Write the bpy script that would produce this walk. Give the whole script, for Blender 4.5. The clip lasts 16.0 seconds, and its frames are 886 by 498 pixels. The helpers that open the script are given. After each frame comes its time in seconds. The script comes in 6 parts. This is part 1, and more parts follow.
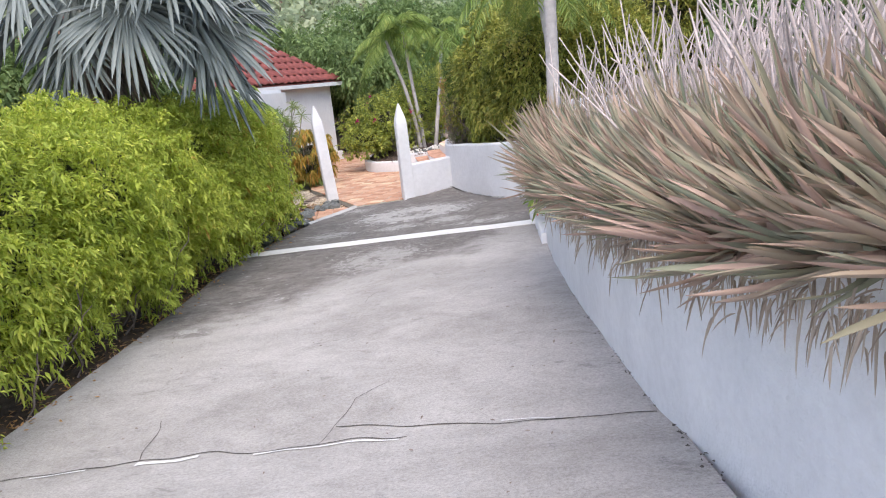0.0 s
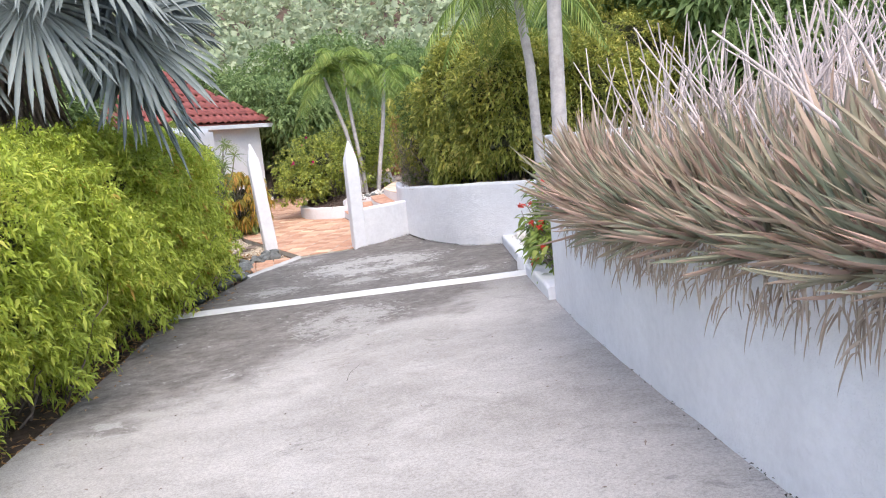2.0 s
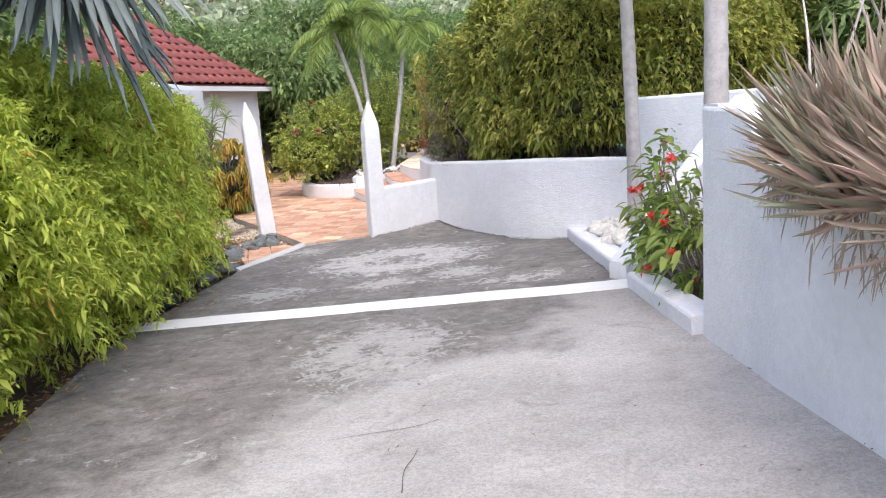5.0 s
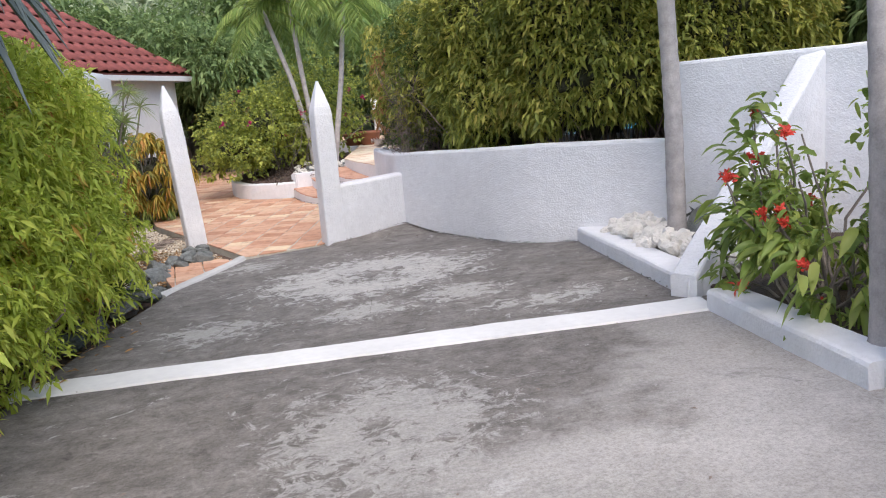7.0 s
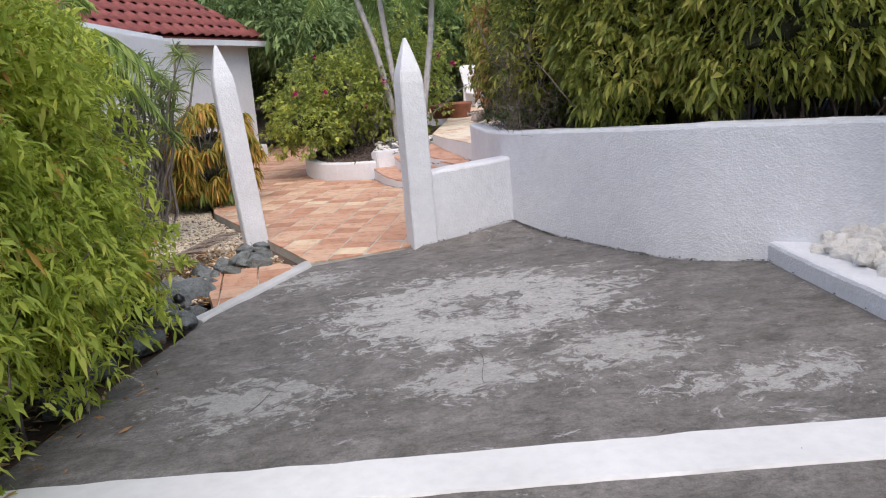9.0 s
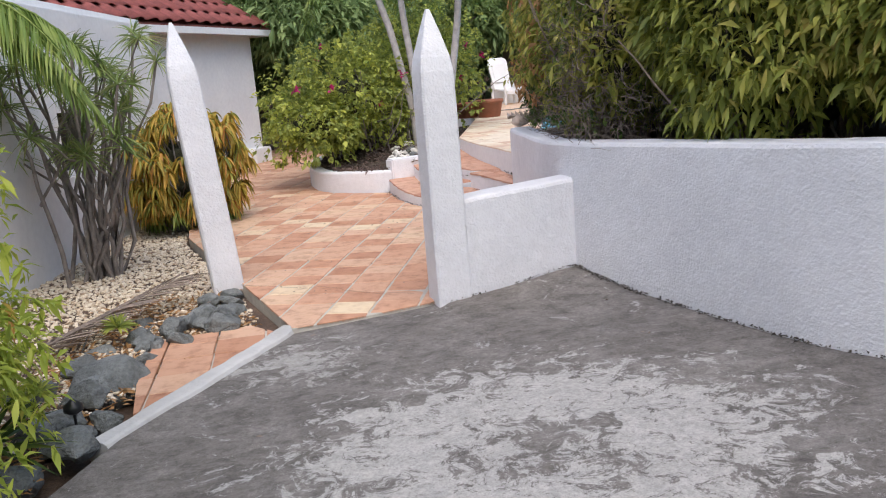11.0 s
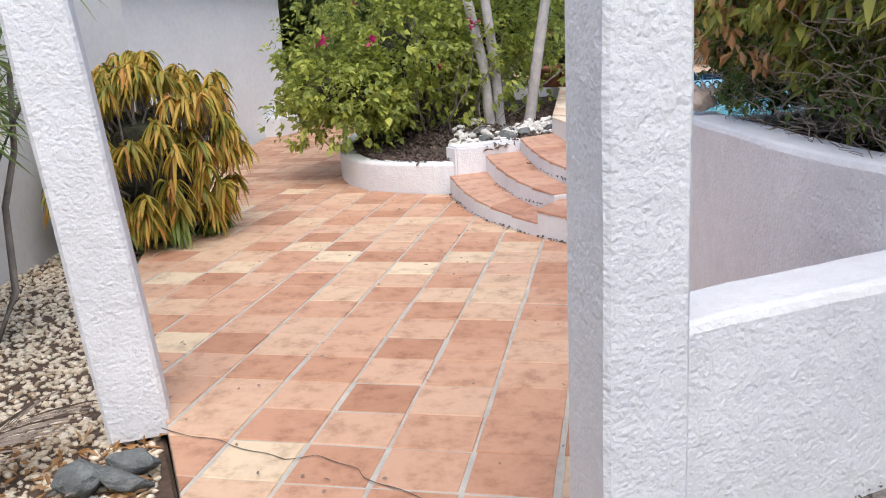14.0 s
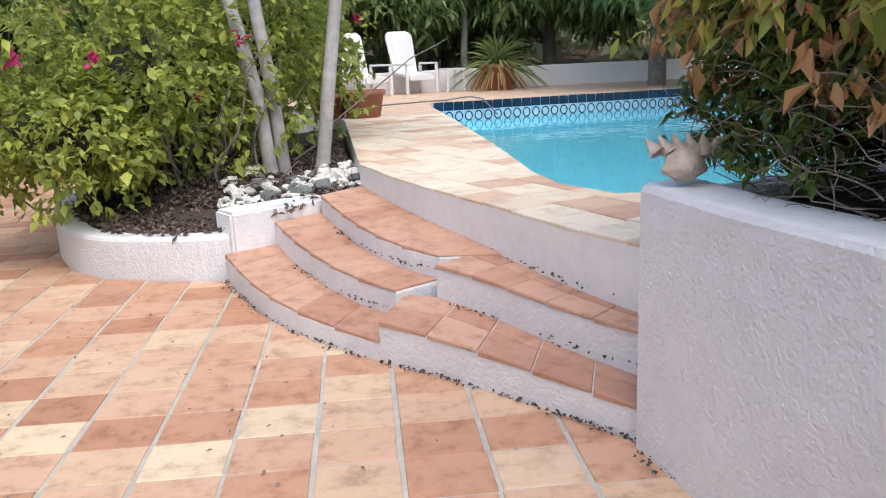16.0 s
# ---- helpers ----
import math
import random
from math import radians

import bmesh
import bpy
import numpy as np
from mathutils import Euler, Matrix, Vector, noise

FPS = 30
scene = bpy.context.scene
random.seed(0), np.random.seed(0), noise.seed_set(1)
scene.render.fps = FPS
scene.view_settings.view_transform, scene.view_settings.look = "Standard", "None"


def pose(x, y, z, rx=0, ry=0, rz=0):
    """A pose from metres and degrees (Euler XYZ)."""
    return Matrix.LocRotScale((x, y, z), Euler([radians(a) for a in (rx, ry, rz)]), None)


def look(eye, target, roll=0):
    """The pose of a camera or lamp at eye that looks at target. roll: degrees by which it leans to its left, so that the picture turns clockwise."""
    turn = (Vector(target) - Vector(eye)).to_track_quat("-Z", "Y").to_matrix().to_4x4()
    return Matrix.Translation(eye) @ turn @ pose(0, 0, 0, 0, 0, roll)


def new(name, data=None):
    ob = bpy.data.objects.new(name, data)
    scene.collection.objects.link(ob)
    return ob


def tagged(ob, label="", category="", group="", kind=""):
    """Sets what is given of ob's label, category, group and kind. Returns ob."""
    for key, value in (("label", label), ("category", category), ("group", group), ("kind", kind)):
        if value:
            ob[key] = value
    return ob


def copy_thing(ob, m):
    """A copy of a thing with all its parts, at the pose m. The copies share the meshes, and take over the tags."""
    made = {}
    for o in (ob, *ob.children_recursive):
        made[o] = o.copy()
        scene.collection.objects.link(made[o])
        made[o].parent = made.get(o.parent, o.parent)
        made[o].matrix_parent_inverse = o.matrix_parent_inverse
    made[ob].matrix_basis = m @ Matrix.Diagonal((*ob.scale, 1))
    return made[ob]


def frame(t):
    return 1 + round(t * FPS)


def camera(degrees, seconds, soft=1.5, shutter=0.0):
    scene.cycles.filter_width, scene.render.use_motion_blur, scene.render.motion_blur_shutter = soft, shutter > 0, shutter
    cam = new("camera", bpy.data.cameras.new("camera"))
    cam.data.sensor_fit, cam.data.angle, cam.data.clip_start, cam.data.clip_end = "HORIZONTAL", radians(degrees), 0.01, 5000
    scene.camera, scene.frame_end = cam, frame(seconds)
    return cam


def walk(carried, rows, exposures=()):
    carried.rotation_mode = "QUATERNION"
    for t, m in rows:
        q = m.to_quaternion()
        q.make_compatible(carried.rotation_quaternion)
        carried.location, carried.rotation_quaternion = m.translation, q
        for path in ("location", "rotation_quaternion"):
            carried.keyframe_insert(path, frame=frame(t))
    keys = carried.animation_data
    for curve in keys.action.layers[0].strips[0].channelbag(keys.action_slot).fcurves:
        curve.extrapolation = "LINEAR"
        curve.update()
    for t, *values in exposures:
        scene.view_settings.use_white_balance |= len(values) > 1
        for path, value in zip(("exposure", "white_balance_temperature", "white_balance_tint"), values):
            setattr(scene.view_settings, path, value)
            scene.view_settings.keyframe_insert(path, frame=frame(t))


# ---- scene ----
cam = camera(57.4, 16.0, 1.1)
PATH = [
    (0, (1.778, -18.141, 2.469), (1.669, -16.185, 2.066), -6.1),
    (0.5, (1.547, -17.649, 2.447), (1.472, -15.681, 2.098), -6.4),
    (1, (1.315, -17.186, 2.368), (1.397, -15.21, 2.07), -4.6),
    (1.5, (1.116, -16.673, 2.318), (1.185, -14.693, 2.042), -4.9),
    (2, (0.935, -16.192, 2.239), (1.039, -14.218, 1.937), -5.5),
    (2.5, (0.827, -15.689, 2.206), (0.919, -13.713, 1.908), -5.1),
    (3, (0.711, -15.201, 2.153), (0.908, -13.234, 1.85), -4.7),
    (3.5, (0.625, -14.654, 2.095), (0.662, -12.687, 1.738), -3.9),
    (4, (0.563, -14.1, 2.051), (0.628, -12.137, 1.674), -3.9),
    (6.5, (0.072, -11.465, 1.823), (0.28, -9.497, 1.531), -3.7),
    (7, (-0.037, -10.878, 1.788), (0.257, -8.935, 1.418), -4.6),
    (7.5, (-0.045, -10.305, 1.784), (0.332, -8.391, 1.34), -5.2),
    (8, (-0.085, -9.672, 1.755), (0.283, -7.758, 1.305), -5.4),
    (8.5, (-0.089, -9.105, 1.759), (0.211, -7.18, 1.306), -5.0),
    (9, (-0.059, -8.472, 1.73), (0.035, -6.52, 1.307), -4.6),
    (9.5, (-0.024, -7.875, 1.712), (0.07, -5.921, 1.296), -4.2),
    (12, (-0.037, -4.788, 1.578), (-0.019, -2.836, 1.144), -4.7),
    (12.5, (-0.101, -4.185, 1.529), (-0.065, -2.236, 1.08), -4.7),
    (13, (-0.142, -3.514, 1.533), (-0.076, -1.592, 0.983), -5.3),
    (13.5, (-0.205, -2.91, 1.509), (-0.127, -0.985, 0.973), -4.5),
    (14, (-0.295, -2.27, 1.54), (-0.363, -0.335, 1.035), -3.1),
    (14.5, (-0.405, -1.675, 1.495), (-0.475, 0.272, 1.042), -1.4),
    (15, (-0.41, -1.075, 1.502), (-0.3, 0.863, 1.019), -3.7),
    (15.5, (-0.45, -0.5, 1.513), (-0.032, 1.386, 0.993), -3.5),
    (16, (-0.47, 0.083, 1.52), (0.05, 1.954, 1.042), -2.4),
]
EXPOSURES = [(0, 1.27, 7050, 14), (1.5, 1.5, 7050, 14), (4, 1.5, 7050, 14), (7, 1.1, 7100, 13), (9.2, 0.92, 7050, 13), (12.5, 1.05, 7000, 12), (16, 1.12, 6850, 9)]
walk(cam, [(t, look(eye, target, roll)) for t, eye, target, roll in PATH], EXPOSURES)

# ---- world, sun and exposure ----
world = bpy.data.worlds.new("overcast_sky")
scene.world = world
world.use_nodes = True
wn = world.node_tree.nodes
sky = wn.new("ShaderNodeTexSky")
sky.sky_type = "NISHITA"
sky.sun_disc = False
sky.sun_elevation = radians(57)
sky.sun_rotation = radians(200)
sky.air_density = 1.0
sky.dust_density = 1.5
sky.ozone_density = 1.0
wn["Background"].inputs["Strength"].default_value = 0.15
world.node_tree.links.new(sky.outputs[0], wn["Background"].inputs["Color"])
sun_data = bpy.data.lights.new("sun", "SUN")
sun_data.energy = 1.1
sun_data.angle = radians(50)
sun_data.color = (1.0, 0.97, 0.93)
sun = new("sun", sun_data)
sun.matrix_world = look((0, 0, 30), (-9, 17, 0))

# ---- materials ----


def material(name, rough=0.8):
    m = bpy.data.materials.new(name)
    m.use_nodes = True
    m.node_tree.nodes["Principled BSDF"].inputs["Roughness"].default_value = rough
    return m, m.node_tree.nodes, m.node_tree.links, m.node_tree.nodes["Principled BSDF"]


def nz(nodes, links, scale, detail=4.0, rough=0.6, coord=None, distort=0.0):
    t = nodes.new("ShaderNodeTexNoise")
    t.inputs["Scale"].default_value = scale
    t.inputs["Detail"].default_value = detail
    t.inputs["Roughness"].default_value = rough
    t.inputs["Distortion"].default_value = distort
    if coord is None:
        coord = nodes.new("ShaderNodeNewGeometry").outputs["Position"]
    links.new(coord, t.inputs["Vector"])
    return t.outputs["Fac"]


def ramp(nodes, links, fac, stops):
    r = nodes.new("ShaderNodeValToRGB")
    e = r.color_ramp.elements
    while len(e) < len(stops):
        e.new(0.5)
    for el, (p, c) in zip(e, stops):
        el.position = p
        el.color = (*c, 1) if len(c) == 3 else c
    links.new(fac, r.inputs["Fac"])
    return r.outputs["Color"]


def mix(nodes, links, fac, a, b, kind="MIX"):
    m = nodes.new("ShaderNodeMix")
    m.data_type = "RGBA"
    m.blend_type = kind
    for sock, v in ((m.inputs[0], fac), (m.inputs[6], a), (m.inputs[7], b)):
        if isinstance(v, bpy.types.NodeSocket):
            links.new(v, sock)
        elif isinstance(v, (int, float)):
            sock.default_value = v
        else:
            sock.default_value = (*v, 1)
    return m.outputs[2]


def bump(nodes, links, bsdf, height, strength, dist):
    b = nodes.new("ShaderNodeBump")
    b.inputs["Strength"].default_value = strength
    b.inputs["Distance"].default_value = dist
    links.new(height, b.inputs["Height"])
    links.new(b.outputs[0], bsdf.inputs["Normal"])


def math_node(nodes, links, op, a, b=None, c=None):
    m = nodes.new("ShaderNodeMath")
    m.operation = op
    for sock, v in zip(m.inputs, (a, b, c)):
        if isinstance(v, bpy.types.NodeSocket):
            links.new(v, sock)
        elif v is not None:
            sock.default_value = v
    return m.outputs[0]


def stucco(name, base, stain, scale=58.0, strength=0.78, dist=0.009):
    m, n, l, b = material(name, 0.85)
    blot = nz(n, l, 1.1, 5)
    fine = nz(n, l, 14, 4)
    c = ramp(n, l, blot, [(0.35, stain), (0.62, base)])
    c = mix(n, l, 0.14, c, ramp(n, l, fine, [(0.3, (0.45, 0.45, 0.46)), (0.6, base)]))
    l.new(c, b.inputs["Base Color"])
    v = n.new("ShaderNodeTexVoronoi")
    v.inputs["Scale"].default_value = scale
    l.new(n.new("ShaderNodeNewGeometry").outputs["Position"], v.inputs["Vector"])
    h = math_node(n, l, "ADD", math_node(n, l, "MULTIPLY", nz(n, l, scale * 0.8, 3), 1.0), math_node(n, l, "MULTIPLY", nz(n, l, 9, 4), 1.5))
    h = math_node(n, l, "SUBTRACT", h, math_node(n, l, "MULTIPLY", v.outputs["Distance"], 0.35))
    bump(n, l, b, h, strength, dist)
    return m


def plain(name, base, rough=0.6, var=0.15, scale=8.0, bstr=0.2, bdist=0.004, metal=0.0):
    m, n, l, b = material(name, rough)
    dark = tuple(v * (1 - 2 * var) for v in base)
    lite = tuple(min(1, v * (1 + var)) for v in base)
    c = ramp(n, l, nz(n, l, scale, 5), [(0.3, dark), (0.7, lite)])
    c = mix(n, l, 0.3, c, ramp(n, l, nz(n, l, scale * 9, 3), [(0.3, dark), (0.7, lite)]))
    l.new(c, b.inputs["Base Color"])
    b.inputs["Metallic"].default_value = metal
    bump(n, l, b, nz(n, l, scale * 6, 4), bstr, bdist)
    return m


def leafy(name, stops, rough=0.45, trans=0.3, patch=None):
    """Leaves: one hue per leaf, drifting over the plant."""
    m, n, l, b = material(name, rough)
    g = n.new("ShaderNodeNewGeometry")
    drift = nz(n, l, 1.4, 3)
    f = math_node(n, l, "ADD", math_node(n, l, "MULTIPLY", g.outputs["Random Per Island"], 0.55), math_node(n, l, "MULTIPLY", drift, 0.6))
    f = math_node(n, l, "SUBTRACT", f, 0.08)
    c = ramp(n, l, f, stops)
    l.new(c, b.inputs["Base Color"])
    b.inputs["Specular IOR Level"].default_value = 0.35
    t = n.new("ShaderNodeBsdfTranslucent")
    l.new(c, t.inputs["Color"])
    x = n.new("ShaderNodeMixShader")
    x.inputs[0].default_value = trans
    l.new(b.outputs[0], x.inputs[1])
    l.new(t.outputs[0], x.inputs[2])
    l.new(x.outputs[0], n["Material Output"].inputs["Surface"])
    return m


def piecewise(name, stops, rough=0.7, per_object=True, blotch=0.35, bstr=0.35):
    """Fired clay and stone pieces: a hue per piece, blotches and grit over all."""
    m, n, l, b = material(name, rough)
    r = n.new("ShaderNodeObjectInfo").outputs["Random"] if per_object else n.new("ShaderNodeNewGeometry").outputs["Random Per Island"]
    c = ramp(n, l, r, stops)
    dark = ramp(n, l, nz(n, l, 7, 5, 0.7), [(0.34, (0.48, 0.37, 0.32)), (0.47, (0.88, 0.84, 0.80)), (0.56, (1, 1, 1)), (0.75, (1.0, 0.97, 0.92))])
    c = mix(n, l, blotch, c, dark, "MULTIPLY")
    dirt = ramp(n, l, nz(n, l, 2.3, 6, 0.75), [(0.62, (1, 1, 1)), (0.78, (0.35, 0.3, 0.27))])
    c = mix(n, l, 0.5, c, dirt, "MULTIPLY")
    l.new(c, b.inputs["Base Color"])
    bump(n, l, b, nz(n, l, 28, 5, 0.65), bstr, 0.006)
    return m


WHITE = stucco("white_stucco", (0.80, 0.81, 0.84), (0.70, 0.71, 0.74))
WHITE_SMOOTH = stucco("white_render", (0.84, 0.84, 0.84), (0.78, 0.78, 0.79), 30, 0.35, 0.005)
PAINT = stucco("white_road_paint", (0.80, 0.80, 0.79), (0.70, 0.70, 0.69), 40, 0.35, 0.004)
TERRACOTTA = piecewise("terracotta_tile", [(0.0, (0.50, 0.25, 0.15)), (0.2, (0.58, 0.31, 0.195)), (0.45, (0.63, 0.37, 0.245)), (0.7, (0.67, 0.43, 0.295)), (0.9, (0.71, 0.50, 0.34)), (1.0, (0.77, 0.62, 0.43))], 0.7, True, 0.6)
TERRACOTTA_FAR = piecewise("terracotta_tiles_far", [(0.0, (0.48, 0.245, 0.155)), (0.5, (0.61, 0.37, 0.25)), (0.9, (0.68, 0.45, 0.31)), (1.0, (0.75, 0.59, 0.42))], 0.7, False, 0.5)
DECKTILE = piecewise("pool_deck_tile", [(0.0, (0.60, 0.37, 0.26)), (0.25, (0.71, 0.51, 0.37)), (0.5, (0.79, 0.66, 0.51)), (1.0, (0.83, 0.74, 0.60))], 0.65, True, 0.4)
GROUT = plain("cement_grout", (0.53, 0.50, 0.44), 0.9, 0.15, 6, 0.3, 0.004)
SOIL = plain("dark_soil", (0.085, 0.062, 0.048), 0.95, 0.3, 9, 0.9, 0.03)
BARK = plain("grey_bark", (0.27, 0.235, 0.21), 0.9, 0.25, 12, 0.7, 0.012)
PALMBARK = plain("palm_bark", (0.44, 0.41, 0.40), 0.85, 0.18, 10, 0.6, 0.01)
TWIG = plain("dry_twig", (0.27, 0.215, 0.18), 0.9, 0.25, 15, 0.4, 0.005)
STALK = plain("dried_flower_stalk", (0.62, 0.53, 0.505), 0.85, 0.22, 9, 0.3, 0.003)
CORAL = plain("bleached_coral", (0.80, 0.77, 0.72), 0.9, 0.14, 9, 0.9, 0.02)
GREYROCK = plain("grey_green_rock", (0.20, 0.215, 0.21), 0.8, 0.35, 5, 0.9, 0.03)
ROOFTILE = plain("red_roof_tile", (0.29, 0.078, 0.064), 0.75, 0.25, 5, 0.5, 0.01)
POT = plain("clay_pot", (0.34, 0.13, 0.075), 0.7, 0.15, 6, 0.3, 0.006)
PLASTIC = plain("white_plastic", (0.80, 0.80, 0.80), 0.35, 0.03, 5, 0.05, 0.001)
POOLBLUE = plain("pool_plaster", (0.16, 0.62, 0.80), 0.6, 0.05, 3, 0.1, 0.003)
NAVY = plain("navy_glazed_tile", (0.012, 0.035, 0.075), 0.25, 0.2, 9, 0.1, 0.002)
PALEBLUE = plain("pale_blue_glazed_tile", (0.42, 0.63, 0.75), 0.25, 0.08, 9, 0.1, 0.002)
DARKGLASS = plain("dark_louvre", (0.06, 0.05, 0.045), 0.5, 0.2, 5, 0.1, 0.002)
BLACK = plain("black_plastic", (0.012, 0.012, 0.013), 0.4, 0.1, 5, 0.1, 0.002)
CRACK = plain("crack_dirt", (0.09, 0.08, 0.07), 0.95, 0.3, 20, 0.4, 0.004)
SHELL = plain("conch_shell", (0.55, 0.45, 0.38), 0.6, 0.25, 14, 0.5, 0.006)
EARTH = plain("leaf_strewn_earth", (0.13, 0.085, 0.06), 0.95, 0.35, 5, 0.8, 0.02)

LEAF_HEDGE = leafy("yellow_green_leaf", [(0.0, (0.16, 0.22, 0.045)), (0.22, (0.31, 0.38, 0.065)), (0.46, (0.46, 0.56, 0.095)), (0.7, (0.61, 0.66, 0.125)), (0.9, (0.71, 0.66, 0.16)), (1.0, (0.60, 0.40, 0.14))], 0.5, 0.45)
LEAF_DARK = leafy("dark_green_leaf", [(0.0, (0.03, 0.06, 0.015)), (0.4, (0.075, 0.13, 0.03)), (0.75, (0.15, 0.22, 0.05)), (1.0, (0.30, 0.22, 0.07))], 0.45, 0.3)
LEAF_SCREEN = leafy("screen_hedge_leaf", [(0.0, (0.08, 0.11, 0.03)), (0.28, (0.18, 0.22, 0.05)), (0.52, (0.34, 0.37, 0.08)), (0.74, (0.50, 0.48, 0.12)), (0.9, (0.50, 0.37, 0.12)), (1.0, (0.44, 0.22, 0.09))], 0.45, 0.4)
LEAF_BOUG = leafy("lime_shrub_leaf", [(0.0, (0.13, 0.17, 0.06)), (0.35, (0.28, 0.34, 0.09)), (0.7, (0.50, 0.54, 0.12)), (1.0, (0.70, 0.69, 0.16))], 0.45, 0.45)
LEAF_IXORA = leafy("glossy_shrub_leaf", [(0.0, (0.11, 0.17, 0.05)), (0.4, (0.23, 0.33, 0.08)), (0.8, (0.40, 0.46, 0.12)), (1.0, (0.58, 0.46, 0.13))], 0.35, 0.4)
LEAF_WILT = leafy("wilted_yellow_leaf", [(0.0, (0.10, 0.11, 0.025)), (0.25, (0.24, 0.22, 0.04)), (0.45, (0.46, 0.34, 0.06)), (0.62, (0.60, 0.38, 0.08)), (0.8, (0.48, 0.21, 0.06)), (1.0, (0.30, 0.12, 0.05))], 0.5, 0.3)
LEAF_SILVER = leafy("silver_palm_leaf", [(0.0, (0.12, 0.145, 0.14)), (0.5, (0.22, 0.255, 0.245)), (1.0, (0.36, 0.40, 0.385))], 0.6, 0.1)
LEAF_PALM = leafy("palm_frond_leaf", [(0.0, (0.10, 0.17, 0.04)), (0.5, (0.21, 0.31, 0.07)), (0.85, (0.36, 0.42, 0.12)), (1.0, (0.50, 0.42, 0.15))], 0.4, 0.35)
LEAF_YUCCA = leafy("spiky_rosette_leaf", [(0.0, (0.09, 0.15, 0.05)), (0.5, (0.22, 0.30, 0.09)), (1.0, (0.46, 0.48, 0.20))], 0.4, 0.3)
LEAF_ALOE = leafy("sun_bronzed_aloe_leaf", [(0.0, (0.16, 0.20, 0.15)), (0.22, (0.24, 0.27, 0.19)), (0.42, (0.36, 0.33, 0.235)), (0.6, (0.48, 0.355, 0.275)), (0.8, (0.58, 0.40, 0.335)), (1.0, (0.58, 0.51, 0.33))], 0.5, 0.1)
LEAF_DRY = leafy("dead_curled_leaf", [(0.0, (0.30, 0.15, 0.065)), (0.5, (0.50, 0.28, 0.12)), (1.0, (0.58, 0.42, 0.27))], 0.7, 0.3)
LEAF_STRAW = leafy("bleached_straw_leaf", [(0.0, (0.32, 0.25, 0.20)), (0.5, (0.46, 0.38, 0.31)), (1.0, (0.58, 0.50, 0.42))], 0.8, 0.2)
LEAF_TREE = leafy("woodland_leaf", [(0.0, (0.09, 0.14, 0.06)), (0.4, (0.18, 0.27, 0.10)), (0.8, (0.31, 0.41, 0.16)), (1.0, (0.42, 0.48, 0.20))], 0.55, 0.4)
# distant haze is painted in: far hillside leaves made paler and greyer
LEAF_FAR = leafy("haze_paled_hillside_leaf", [(0.0, (0.24, 0.30, 0.19)), (0.4, (0.38, 0.45, 0.28)), (0.8, (0.52, 0.57, 0.38)), (1.0, (0.60, 0.62, 0.45))], 0.7, 0.4)
PINK = leafy("magenta_bract", [(0.0, (0.45, 0.02, 0.12)), (1.0, (0.70, 0.06, 0.25))], 0.5, 0.3)
RED = leafy("red_flower", [(0.0, (0.66, 0.05, 0.035)), (1.0, (0.85, 0.13, 0.09))], 0.5, 0.2)


